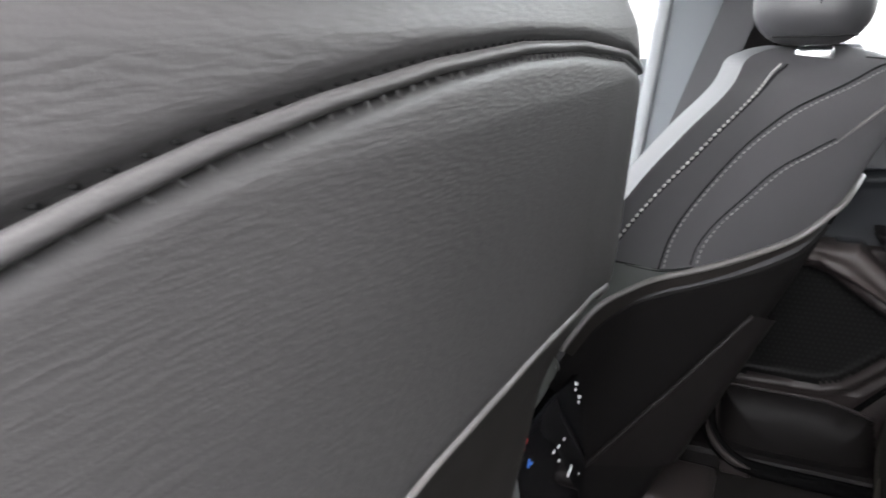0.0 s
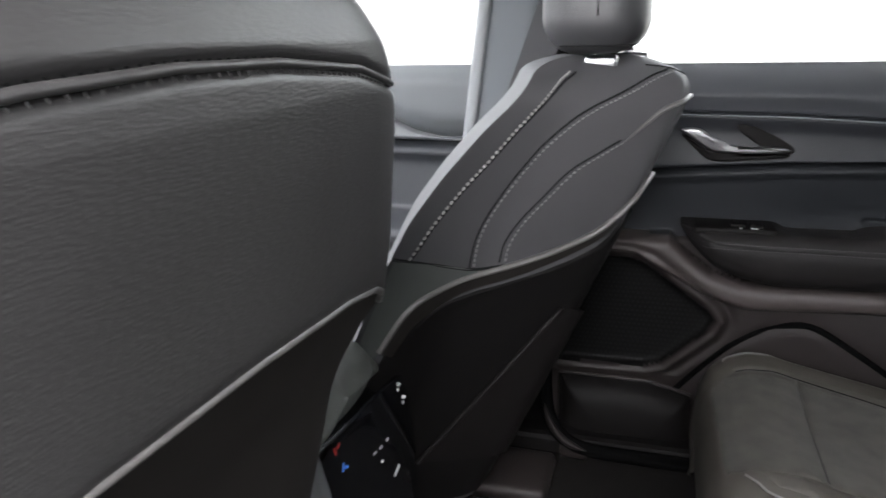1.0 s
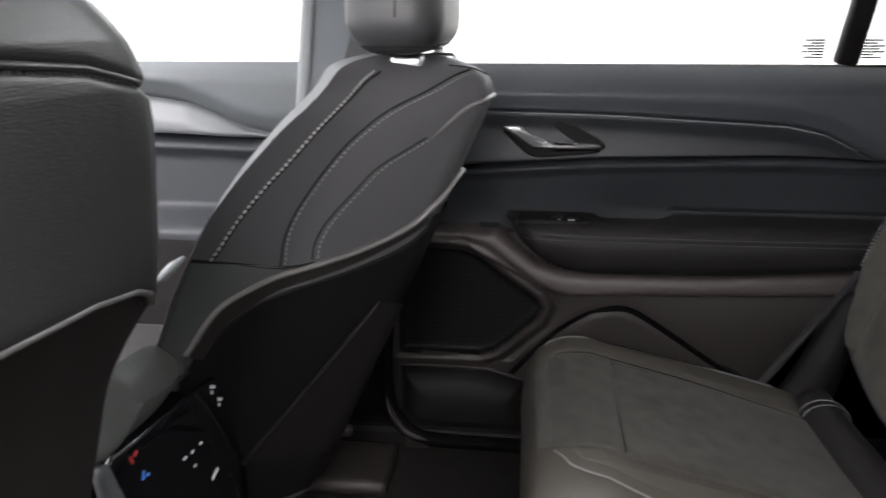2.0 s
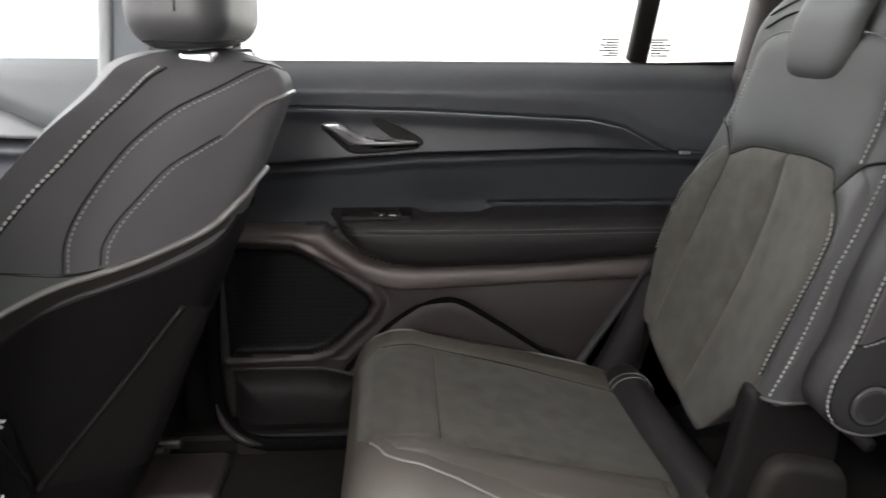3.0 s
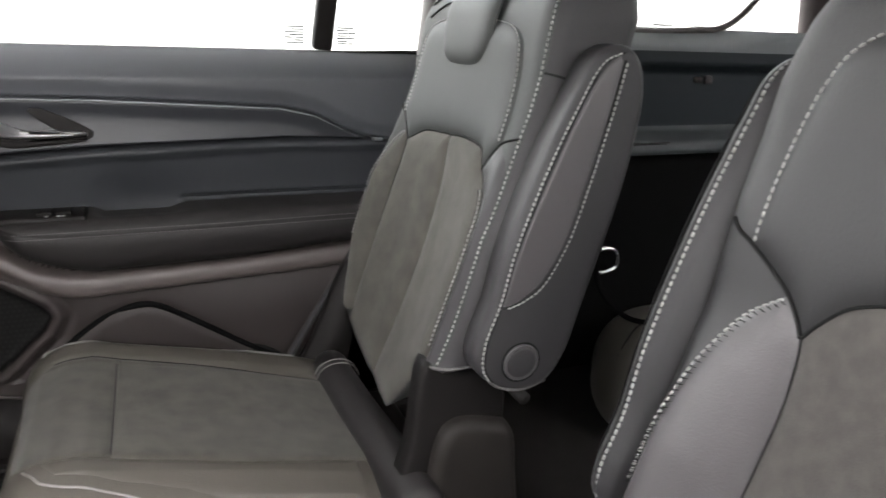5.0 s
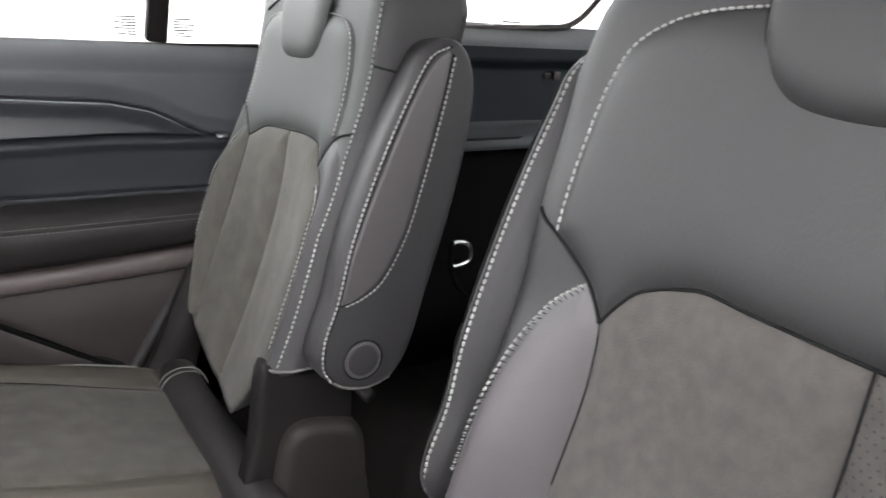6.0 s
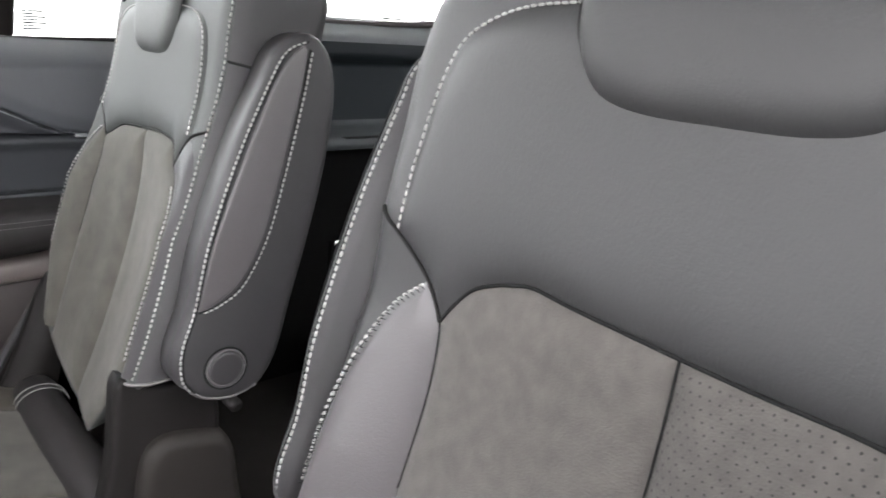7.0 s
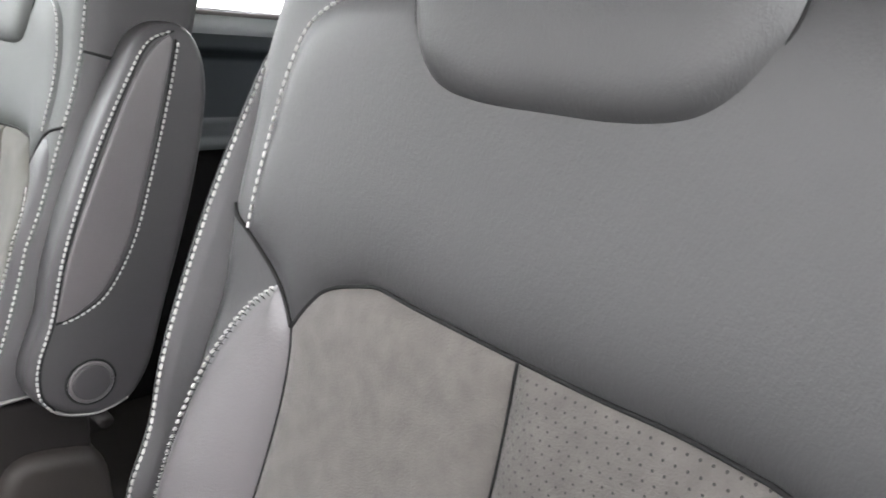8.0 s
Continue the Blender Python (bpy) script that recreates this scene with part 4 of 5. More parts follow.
d_half = lambda z: float(np.interp(z, [0.1, 0.40, 0.50, 0.56, 0.60, 0.62, 0.648, 0.68, 0.698, 0.713, 0.727, 0.743, 0.756, 0.775, 0.79, 0.80], [0.255, 0.278, 0.286, 0.289, 0.290, 0.290, 0.290, 0.288, 0.283, 0.276, 0.268, 0.253, 0.238, 0.20, 0.14, 0.05]))  # noqa: E731
d_rear = lambda z: float(np.interp(z, [0.1, 0.50, 0.57, 0.61, 0.65, 0.71, 0.735, 0.755, 0.775, 0.79, 0.80], [-0.15, -0.070, -0.054, -0.0485, -0.045, -0.038, -0.038, -0.043, -0.054, -0.070, -0.09]))  # noqa: E731
d_bevel = knit([0, 0.6, 0.85, 0.93, 0.97, 1.0], [0, 0.002, 0.005, 0.008, 0.011, 0.017])


def seam_z(w):
    return np.interp(w, [-0.30, -0.20, -0.122, -0.107, -0.086, -0.057, -0.011, 0.048, 0.115, 0.2, 0.27, 0.30], [0.66, 0.690, 0.7112, 0.7145, 0.7184, 0.7223, 0.7267, 0.7293, 0.7284, 0.722, 0.708, 0.700])


def low_z(w):
    return np.interp(abs(w), [0.0, 0.10, 0.20, 0.25, 0.275, 0.290], [0.608, 0.603, 0.594, 0.584, 0.573, 0.560])


_, d_flat = loft_seat(d_rear, d_half, d_bevel, 0.20, 0.14, 0.80, 0.16, (120, 121))


def d_on(w, z, lift=0.0):
    groove = 0.0048 * np.exp(-((z - seam_z(w)) / 0.0036) ** 2)
    shell = 0.052 * (1 - 1 / (1 + np.exp(-(z - low_z(w) + 0.008) / 0.0022)))
    return d_flat(w, z, lift - groove - shell)


# the rear face is built afresh with its groove and the step down to the lower shell
zs = np.r_[np.linspace(0.14, 0.56, 30), np.linspace(0.5615, 0.80, 150)]
ws = np.sign(np.linspace(-1, 1, 141)) * (1 - (1 - np.abs(np.linspace(-1, 1, 141))) ** 1.5)
upper = []
for z in zs:
    h = d_half(z)
    row = [d_on(h * a, z) for a in ws]
    upper.append(row)
grid = np.array(upper)
back = part("backrest", outward(sheet(grid), (1, 0, 0)), LEATHER, driver, "grained black leather seat back")
front_rows = [[(grid[i, 0, 0], grid[i, 0, 1], z), (grid[i, 0, 0] - 0.02, grid[i, 0, 1] + 0.001, z), (grid[i, 0, 0] - 0.05, grid[i, 0, 1] + 0.008, z), (d_rear(z) - 0.16, 0.20 - d_half(z) * 0.9, z), (d_rear(z) - 0.17, 0.20, z), (d_rear(z) - 0.16, 0.20 + d_half(z) * 0.9, z), (grid[i, -1, 0] - 0.05, grid[i, -1, 1] - 0.008, z), (grid[i, -1, 0] - 0.02, grid[i, -1, 1] - 0.001, z), (grid[i, -1, 0], grid[i, -1, 1], z)] for i, z in enumerate(zs)]
part("front_cover", outward(sheet(front_rows), (-1, 0, 0)), LEATHER, driver)
ww = np.linspace(-0.274, 0.272, 160)
part("piping", tube([d_flat(w, seam_z(w), -0.0006 - 0.004 * ease(w, 0.26, 0.272)) for w in ww], np.interp(ww, [0.25, 0.272], [0.0020, 0.0012]), 10), LEATHER, back, "raised black leather piping")
part("stitching", merge(*[stitches([d_flat(w, seam_z(w) + dz, -0.0033) for w in ww[:-6]], 0.0034, 0.0026, 0.0006, slant=0.35, away=(1, 0, 0)) for dz in (-0.0030, 0.0029)]), GROOVE, back, "dark thread along the piping", kind="stuff")
part("stitching", stitches([d_flat(w, seam_z(w) - 0.0046, -0.0016) for w in ww[:-10]], 0.0030, 0.0034, 0.0005, slant=0.9, away=(1, 0, 0)), LEATHER, back, "black thread under the piping", kind="stuff")
part("shell_rim", tube([d_flat(w, low_z(w) - 0.002, -0.003) for w in np.linspace(-0.2885, 0.2885, 120)], 0.0027, 10), PIPING, driver, "grey rim of the hard seat back shell")
part("lower_shell", outward(sheet([[d_flat(a, low_z(a) - 0.004 - k, -0.005 - 0.022 * np.sin(min(1, k / 0.09) * np.pi / 2)) for a in np.linspace(-1, 1, 60) * (0.289 - 0.22 * k)] for k in np.linspace(0, 0.42, 40)]), (1, 0, 0)), SHELL, driver, "black moulded lower seat shell")
part("cushion", box((-0.72, -0.07, 0.08), (-0.22, 0.44, 0.22), 0.05, 4), LEATHER, driver, "black leather seat cushion")

# ---- centre console with the rear climate panel ----
console = thing("centre_console", (-0.35, 0.635, 0.0), "grey centre console with gloss black rear climate panel", "console")
rows = []
for y, f in zip(np.linspace(0.505, 0.765, 22), np.sin(np.linspace(0, np.pi, 22)) ** 0.35):
    prof = [(-0.66, 0.0), (-0.66, 0.31 + 0.05 * f), (-0.45, 0.315 + 0.05 * f), (-0.28, 0.32 + 0.055 * f), (-0.225, 0.325 + 0.06 * f), (-0.19, 0.33 + 0.06 * f), (-0.178, 0.33 + 0.045 * f), (-0.168, 0.32 + 0.03 * f), (-0.166, 0.20), (-0.166, 0.0)]
    rows.append([(x, y, z) for x, z in prof])
# near-black body and sides stand in for the dark gap beside the cap
part("body", outward(sheet(rows), (0, 0, 1)), BLACK, console, "console body, near-black to keep the gap beside it dark")
for y in (0.497, 0.763):
    part("side_trim", box((-0.66, y, 0.0), (-0.168, y + 0.010, 0.32), 0.004), BLACK, console)
cap_loop = spline([(0.513, 0.402), (0.521, 0.427), (0.540, 0.452), (0.560, 0.467), (0.59, 0.466), (0.625, 0.458), (0.66, 0.441), (0.697, 0.418), (0.735, 0.378), (0.70, 0.384), (0.62, 0.392), (0.56, 0.399)], 110, closed=True)
part("end_cap", outward(fan(cap_loop, [(0.570, 0.430), (0.66, 0.410)], lambda a, b, h: (-0.160 + h - 1.3 * max(0.0, a - 0.565) ** 2, a, b), 0.018, 0.016, 28), (1, 0, 0)), CAP, console, "satin grey rounded end of the console lid")
trim_loop = spline([(0.513, 0.398), (0.524, 0.3995), (0.533, 0.375), (0.543, 0.344), (0.558, 0.27), (0.560, 0.19), (0.535, 0.19), (0.533, 0.28), (0.522, 0.34), (0.515, 0.375)], 60, closed=True)
part("edge_trim", slab(trim_loop, lambda a, b, d: (-0.160 + d, a, b), 0.010, 0.005, 4), EDGE, console, "pale grey edge trim")
panel_loop = spline([(0.526, 0.396), (0.56, 0.393), (0.62, 0.387), (0.70, 0.378), (0.738, 0.365), (0.755, 0.30), (0.755, 0.19), (0.565, 0.19), (0.557, 0.28), (0.542, 0.345)], 80, closed=True)
panel = part("climate_panel", slab(panel_loop, lambda a, b, d: (-0.158 + d, a, b), 0.005, 0.002), GLOSS, console, "gloss black rear climate control panel")


def icon(name, y, z, w, h, mat, label="", turn=0.0):
    w, h = w * 0.62, h * 0.62
    m = Matrix.Translation((-0.1535, y, z)) @ Matrix.Rotation(radians(turn), 4, "X")
    part(name, placed(box((0, -w / 2, -h / 2), (0.0012, w / 2, h / 2), 0.0004), m), mat, panel, label)


for dz, mat, y0, z0, turn in ((0, RED, 0.560, 0.381, 20), (0, BLUE, 0.574, 0.356, -20)):
    icon("seat_icon", y0 - 0.003, z0, 0.005, 0.014, mat, "small coloured seat heater mark", turn)
    icon("seat_icon", y0 + 0.004, z0 - 0.004 if turn < 0 else z0 + 0.002, 0.010, 0.005, mat, "small coloured seat heater mark", turn)
for y, z in ((0.719, 0.364), (0.733, 0.341)):
    for k in range(3):
        icon("fan_icon", y + 0.004 * np.cos(k * 2.1), z + 0.004 * np.sin(k * 2.1), 0.007, 0.005, WHITE, "small white fan mark", k * 60)
for y, z, w in ((0.645, 0.325, 0.010), (0.661, 0.322, 0.010), (0.680, 0.320, 0.008), (0.663, 0.304, 0.007)):
    icon("panel_mark", y, z, w, 0.004, WHITE, "small white print")
# white plate paints the reflected highlight on the socket
icon("socket_glint", 0.704, 0.266, 0.026, 0.008, WHITE, "bright mark for the glint on the socket edge", 15)
icon("socket_glint", 0.742, 0.240, 0.014, 0.006, CHROME, "bright mark for the glint on the socket edge", 10)

seat_rail = thing("seat_rail", (-0.17, 1.19, 0.0), "worn steel seat rail with a bolted end cap", "seat rail")
part("rail", box((-0.55, 1.165, 0.0), (-0.15, 1.205, 0.03), 0.006), PLASTIC_GREY, seat_rail)
part("rail_end", box((-0.19, 1.18, 0.018), (-0.125, 1.20, 0.036), 0.005), STEEL, seat_rail, "bright worn rail end")
part("rail_cover", box((-0.26, 1.03, 0.0), (-0.03, 1.160, 0.030), 0.014, 3), PLASTIC_GREY, seat_rail, "scuffed plastic rail cover")


# ---- second row captain's seats ----
BACK_Z = [0.0, 0.12, 0.18, 0.25, 0.35, 0.45, 0.52, 0.56, 0.60, 0.68, 0.74, 0.775, 0.80]
BACK_X = [0.58, 0.605, 0.625, 0.655, 0.698, 0.733, 0.752, 0.758, 0.763, 0.778, 0.787, 0.797, 0.82]
BACK_XS = np.convolve(np.pad(np.interp(np.linspace(0, 0.80, 161), BACK_Z, BACK_X), 6, mode="edge"), np.ones(13) / 13, "valid")
WIDE_Z = [0.20, 0.262, 0.268, 0.276, 0.30, 0.35, 0.40, 0.45, 0.52, 0.57, 0.62, 0.70, 0.74, 0.765, 0.785, 0.80]
INNER_Z = [0.20, 0.262, 0.33, 0.344, 0.348, 0.40, 0.45, 0.52, 0.57, 0.62, 0.70, 0.74, 0.765, 0.785, 0.80]

# the seat beside the right door: half widths, seam lines from the middle outwards as (u, z)
SLIM = dict(
    outer=[0.19, 0.19, 0.19, 0.19, 0.19, 0.190, 0.208, 0.219, 0.212, 0.196, 0.188, 0.190, 0.186, 0.172, 0.15, 0.10],
    inner=[0.20, 0.20, 0.20, 0.202, 0.203, 0.205, 0.203, 0.202, 0.199, 0.196, 0.195, 0.195, 0.192, 0.178, 0.14],
    dip_z=[0.2, 0.50, 0.55, 0.60, 0.64, 0.68], dip=[0.040, 0.036, 0.024, 0.012, 0.004, 0.0], dip_u=[0.0, 0.06, 0.12, 0.17, 0.20, 0.222], dip_k=[0.0, 0.16, 0.46, 0.80, 1.0, 0.75],
    flap=0.80, flap_at=0.004, flap_drop=0.009, top_z=0.739,
    stitch=[(0.162, 0.602), (0.1615, 0.633), (0.159, 0.664), (0.1545, 0.690), (0.147, 0.714), (0.128, 0.7295), (0.100, 0.736), (0.075, 0.738)],
    vee=[(0.162, 0.602), (0.147, 0.588), (0.136, 0.576), (0.129, 0.566)], vee_end=[(0.193, 0.612), (0.178, 0.608)],
    top=[(0.129, 0.566), (0.114, 0.586), (0.097, 0.591), (0.051, 0.593), (0.0, 0.590)],
    top_out=[(0.129, 0.566), (0.108, 0.5745), (0.090, 0.582), (0.073, 0.586), (0.047, 0.588), (0.0, 0.590)],
    side=[(0.129, 0.566), (0.152, 0.550), (0.168, 0.53), (0.177, 0.50), (0.173, 0.458), (0.171, 0.407), (0.174, 0.365), (0.175, 0.34), (0.175, 0.30), (0.175, 0.20)],
    side_out=[(0.129, 0.566), (0.131, 0.52), (0.134, 0.47), (0.136, 0.43), (0.132, 0.35), (0.122, 0.30), (0.112, 0.262), (0.102, 0.20)],
    bolster=[(0.161, 0.600), (0.180, 0.590), (0.190, 0.575), (0.195, 0.545), (0.198, 0.50), (0.198, 0.46), (0.198, 0.41), (0.198, 0.352)],
    bolster_out=[(0.140, 0.578), (0.165, 0.56), (0.183, 0.537), (0.197, 0.50), (0.204, 0.44), (0.200, 0.40), (0.180, 0.353)],
    mid=0.0, arm=0.206, ahead=0.0, thick=0.042, thread=0.0011)
# the seat beside the open doorway
BROAD = dict(
    outer=[0.01, 0.09, 0.115, 0.14, 0.18, 0.22, 0.24, 0.245, 0.245, 0.244, 0.243, 0.238, 0.225, 0.20, 0.16, 0.11],
    inner=[0.12, 0.14, 0.16, 0.20, 0.235, 0.240, 0.242, 0.243, 0.243, 0.242, 0.239, 0.228, 0.215, 0.195, 0.16],
    dip_z=[0.2, 0.44, 0.51, 0.545, 0.60, 0.66, 0.70], dip=[0.026, 0.0235, 0.015, 0.007, 0.006, 0.001, 0.0], dip_u=[0.0, 0.14, 0.17, 0.20, 0.222, 0.235, 0.25], dip_k=[0.0, 0.0, 0.16, 0.68, 1.0, 0.95, 0.6],
    flap=1.02, flap_at=-0.003, flap_drop=0.0, top_z=0.7455,
    stitch=[(0.212, 0.592), (0.2115, 0.62), (0.2095, 0.65), (0.205, 0.677), (0.198, 0.700), (0.186, 0.7205), (0.164, 0.734), (0.135, 0.742), (0.094, 0.745)],
    vee=[(0.212, 0.592), (0.192, 0.580), (0.175, 0.567), (0.165, 0.555), (0.158, 0.543)], vee_end=[(0.235, 0.604), (0.225, 0.598)],
    top=[(0.158, 0.543), (0.149, 0.556), (0.135, 0.571), (0.120, 0.579), (0.101, 0.585), (0.085, 0.588), (0.056, 0.586), (0.0, 0.5835)],
    top_out=[(0.158, 0.543), (0.156, 0.558), (0.148, 0.571), (0.130, 0.578), (0.117, 0.580), (0.089, 0.582), (0.051, 0.582), (0.0, 0.5835)],
    side=[(0.158, 0.543), (0.1555, 0.53), (0.1535, 0.50), (0.154, 0.465), (0.155, 0.43), (0.150, 0.35), (0.14, 0.30), (0.128, 0.262), (0.116, 0.20)],
    side_out=[(0.158, 0.543), (0.1555, 0.53), (0.1535, 0.50), (0.154, 0.465), (0.155, 0.43), (0.150, 0.35), (0.14, 0.30), (0.128, 0.262), (0.116, 0.20)],
    bolster=[(0.175, 0.5665), (0.2000, 0.545), (0.2175, 0.511), (0.2285, 0.475), (0.2345, 0.44), (0.2365, 0.40), (0.230, 0.35), (0.19, 0.30), (0.14, 0.27)],
    bolster_out=[(0.175, 0.5665), (0.2000, 0.545), (0.2175, 0.511), (0.2285, 0.475), (0.2345, 0.44), (0.2365, 0.40), (0.230, 0.35), (0.19, 0.30), (0.14, 0.27)],
    mid=-0.0115, arm=0.2465, ahead=0.006, thick=0.034, thread=0.0012)

# lower edge of the slim seat's front cover
HEM_U = [-0.205, -0.19, -0.172, -0.155, -0.12, -0.085, -0.055, -0.025, 0.01, 0.05, 0.082, 0.098, 0.106, 0.114, 0.127, 0.142, 0.155, 0.172, 0.20]
HEM_Z = [0.405, 0.375, 0.338, 0.311, 0.288, 0.272, 0.261, 0.253, 0.249, 0.247, 0.249, 0.253, 0.260, 0.270, 0.288, 0.309, 0.325, 0.337, 0.350]


def captain_seat(c, m, cut, label, armrest_label):
    """A second row seat about the line y = c; u runs across it, towards the middle of the car where m * u is positive. cut: its widths and seam lines."""
    seat = thing("captain_seat", (0.5, c, 0.0), label, "car seat", "second row captain's seats")
    skin = LEATHER_FAR if cut is SLIM else LEATHER_UP

    def wide(z, s=-1):
        return float(np.interp(z, INNER_Z, cut["inner"]) if s > 0 else np.interp(z, WIDE_Z, cut["outer"]))

    def face(u, z, lift=0.0):
        w = max(wide(z, 1 if u > 0 else -1), 0.05)
        dip = np.interp(z, cut["dip_z"], cut["dip"]) * np.interp(abs(u), np.linspace(0, 0.26, 27), np.convolve(np.pad(np.interp(np.linspace(0, 0.26, 27), cut["dip_u"], cut["dip_k"]), 1, mode="edge"), np.ones(3) / 3, "valid"))
        roll = 0.007 * max(0.0, (abs(u) - w + 0.022) / 0.022) ** 2
        return np.array([np.interp(z, np.linspace(0, 0.80, 161), BACK_XS) - dip + roll - lift, c - m * u, z])

    def hem_z(u):
        """Where the front cover ends below: on the slim seat a curve that hangs lowest before the inner hinge."""
        return np.interp(u, HEM_U, HEM_Z) if cut is SLIM else 0.203 + 0 * np.asarray(u)

    # padded cover: front, rounded rims, sides and rear in one skin
    rows = []
    for z in np.r_[np.linspace(0.20, 0.335, 20), np.linspace(0.338, 0.356, 10), np.linspace(0.37, 0.70, 34), np.linspace(0.707, 0.80, 20)]:
        front = []
        for k in np.linspace(-1, 1, 81):
            s = 1 if k > 0 else -1
            zu = z
            for _ in range(4):
                zu = 0.80 - (0.80 - z) / 0.60 * (0.80 - hem_z(k * wide(zu, s)) + 0.003)
            front.append(face(k * wide(zu, s), float(zu)))
        def side(s, dx, du):
            e = front[-1] if s > 0 else front[0]
            return np.array([e[0] + dx * (1.0 if e[2] > 0.347 else 0.12) * np.interp(e[2], [0.60, 0.70, 0.745, 0.765, 0.78, 0.80], [1, 1.02, 1.04, 0.95, 0.76, 0.45]), e[1] - m * s * du, e[2]])
        turn = [(0.006, 0.005), (0.016, 0.008), (0.05, 0.009), (0.09, 0.005), (0.105, -0.004), (0.112, -0.02)]
        rows.append([side(-1, dx, du) for dx, du in reversed(turn)] + front + [side(1, dx, du) for dx, du in turn] + [side(-1, *turn[-1])])
    rows.insert(0, [np.array(q) + np.array([0.035, 0, 0.010]) for q in rows[0]])
    edge_at = len(turn) + 80
    back = part("backrest", outward(sheet([r[:edge_at + 1] for r in rows]), (-1, 0, 0)), skin, seat, "black leather backrest cover")
    # slim seat's side takes darker leather in place of the armrest's shade
    part("side_panel", outward(sheet([r[edge_at:] for r in rows]), (0, -m, 0)), LEATHER_ARM if cut is SLIM else LEATHER_UP, seat, "black leather side of the backrest")
    cap = [r for r in rows[-1][:-1]]
    part("top_cap", (cap, [tuple(range(len(cap)))]), skin, back)

    half_flap = [(0.094, 0.80), (0.093, 0.744), (0.087, 0.721), (0.077, 0.705), (0.062, 0.695), (0.036, 0.6905)]
    FLAP = half_flap + [(0.0, 0.690)] + [(-a, b) for a, b in reversed(half_flap)]
    STITCH, VEE, BOL = cut["stitch"], cut["vee"], {1: cut["bolster"], -1: cut["bolster_out"]}
    TOPS, SIDES = {1: cut["top"], -1: cut["top_out"]}, {1: cut["side"], -1: cut["side_out"]}
    r = cut["thread"]
    flip = lambda line: [(-a, b) for a, b in line]  # noqa: E731
    # the thread runs along the suede's edge on the slim seat's inner side, else along the bolster's outer seam
    SEWN = {k: [q for q in BOL[k] if q[1] > 0.354] for k in (1, -1)}
    if cut is SLIM:
        SEWN[1] = [q for q in SIDES[1][1:] if q[1] > 0.354]

    # head panel between the stitched lines
    line = lambda pts: np.array(spline(pts, 80))  # noqa: E731
    vee_l, st_l = line(VEE), line(STITCH)
    tops = {k: line(v) for k, v in TOPS.items()}
    lows = {k: np.vstack([v[::-1], vee_l[::-1][1:]]) for k, v in tops.items()}
    right, left = (np.vstack([lows[k], st_l[1:], [(0.0, cut["top_z"])]]) for k in (1, -1))
    loop = np.vstack([right, np.array(flip(left))[::-1]])
    reach = STITCH[0][0]
    us = reach * (2 * crowd(121, 1.6) - 1)
    z_lo = np.where(us < 0, np.interp(-us, lows[-1][:, 0], lows[-1][:, 1]), np.interp(us, lows[1][:, 0], lows[1][:, 1]))
    z_hi = np.interp(np.abs(us), np.r_[0, st_l[::-1, 0]], np.r_[cut["top_z"], st_l[::-1, 1]])
    v = crowd(60, 1.6)[:, None]
    part("head_panel", outward(quilt(np.broadcast_to(us, (60, 121)), z_lo + (z_hi - z_lo) * v, loop, face, 0.0075, 0.010), (-1, 0, 0)), skin, seat, "smooth grained leather upper panel")
    # folding headrest flap
    loop = np.array(spline(FLAP, 120)) - np.array([0, cut["flap_drop"]])
    narrow = lambda q: cut["flap"] * q + cut["flap_at"]  # noqa: E731
    us = 0.094 * (2 * crowd(81, 1.8) - 1)
    edge = loop[:60][::-1]
    z_lo = np.interp(np.abs(us), edge[np.argsort(edge[:, 0]), 0], edge[np.argsort(edge[:, 0]), 1])
    part("headrest_flap", outward(quilt(np.broadcast_to(narrow(us), (50, 81)), z_lo + (0.80 - z_lo) * crowd(50, 1.6)[:, None], np.vstack([np.stack([narrow(loop[:, 0]), loop[:, 1]], 1), [(narrow(-0.094), 0.86), (narrow(0.094), 0.86)]]), lambda a, b, h: face(a, b, h + 0.0055), 0.0105, 0.0085), (-1, 0, 0)), skin, seat, "padded leather headrest flap")
    part("seam", tube([face(float(narrow(a)), b, 0.0058) for a, b in loop], 0.0007), GROOVE, seat, "dark seam round the flap")
    for s in (1, -1):
        g = (lambda q: q) if s > 0 else flip
        side_l, bol_l = line(SIDES[s]), line(BOL[s])
        corner = SIDES[s][0]
        t = crowd(60, 1.7)[:, None]
        k = crowd(40, 1.7)[None, :]
        mid = s * cut["mid"]
        z_top = np.interp(mid + k * (corner[0] - mid), tops[s][::-1, 0], tops[s][::-1, 1])
        u = (mid + k * (corner[0] - mid)) * np.ones_like(t)
        for _ in range(6):
            z_low = hem_z(s * u)
            z = z_low + (z_top - z_low) * t
            u = mid + k * (np.minimum(np.interp(z, side_l[::-1, 1], side_l[::-1, 0]), np.interp(z, INNER_Z if s > 0 else WIDE_Z, cut["inner" if s > 0 else "outer"]) - 0.001) - mid)
        lower = np.array([(a, float(hem_z(s * a))) for a in np.linspace(mid, side_l[-1, 0], 30)])
        half = np.vstack([[q for q in tops[s] if q[0] > mid], [(mid, tops[s][-1, 1])], lower, [q for q in side_l[::-1] if q[1] > lower[-1, 1]]])
        part("seat_insert", outward(quilt(s * u, z, half * np.array([s, 1]), face, 0.009, 0.011), (-1, 0, 0)), SUEDE if cut is SLIM else (SUEDE_WARM if s > 0 else SUEDE_DOT), seat, "charcoal suede half" if cut is SLIM or s > 0 else "warm grey perforated suede half")
        z_end, z_top = (0.354 if s > 0 else (0.30 if cut is SLIM else 0.272)), BOL[s][0][1] - 0.0005
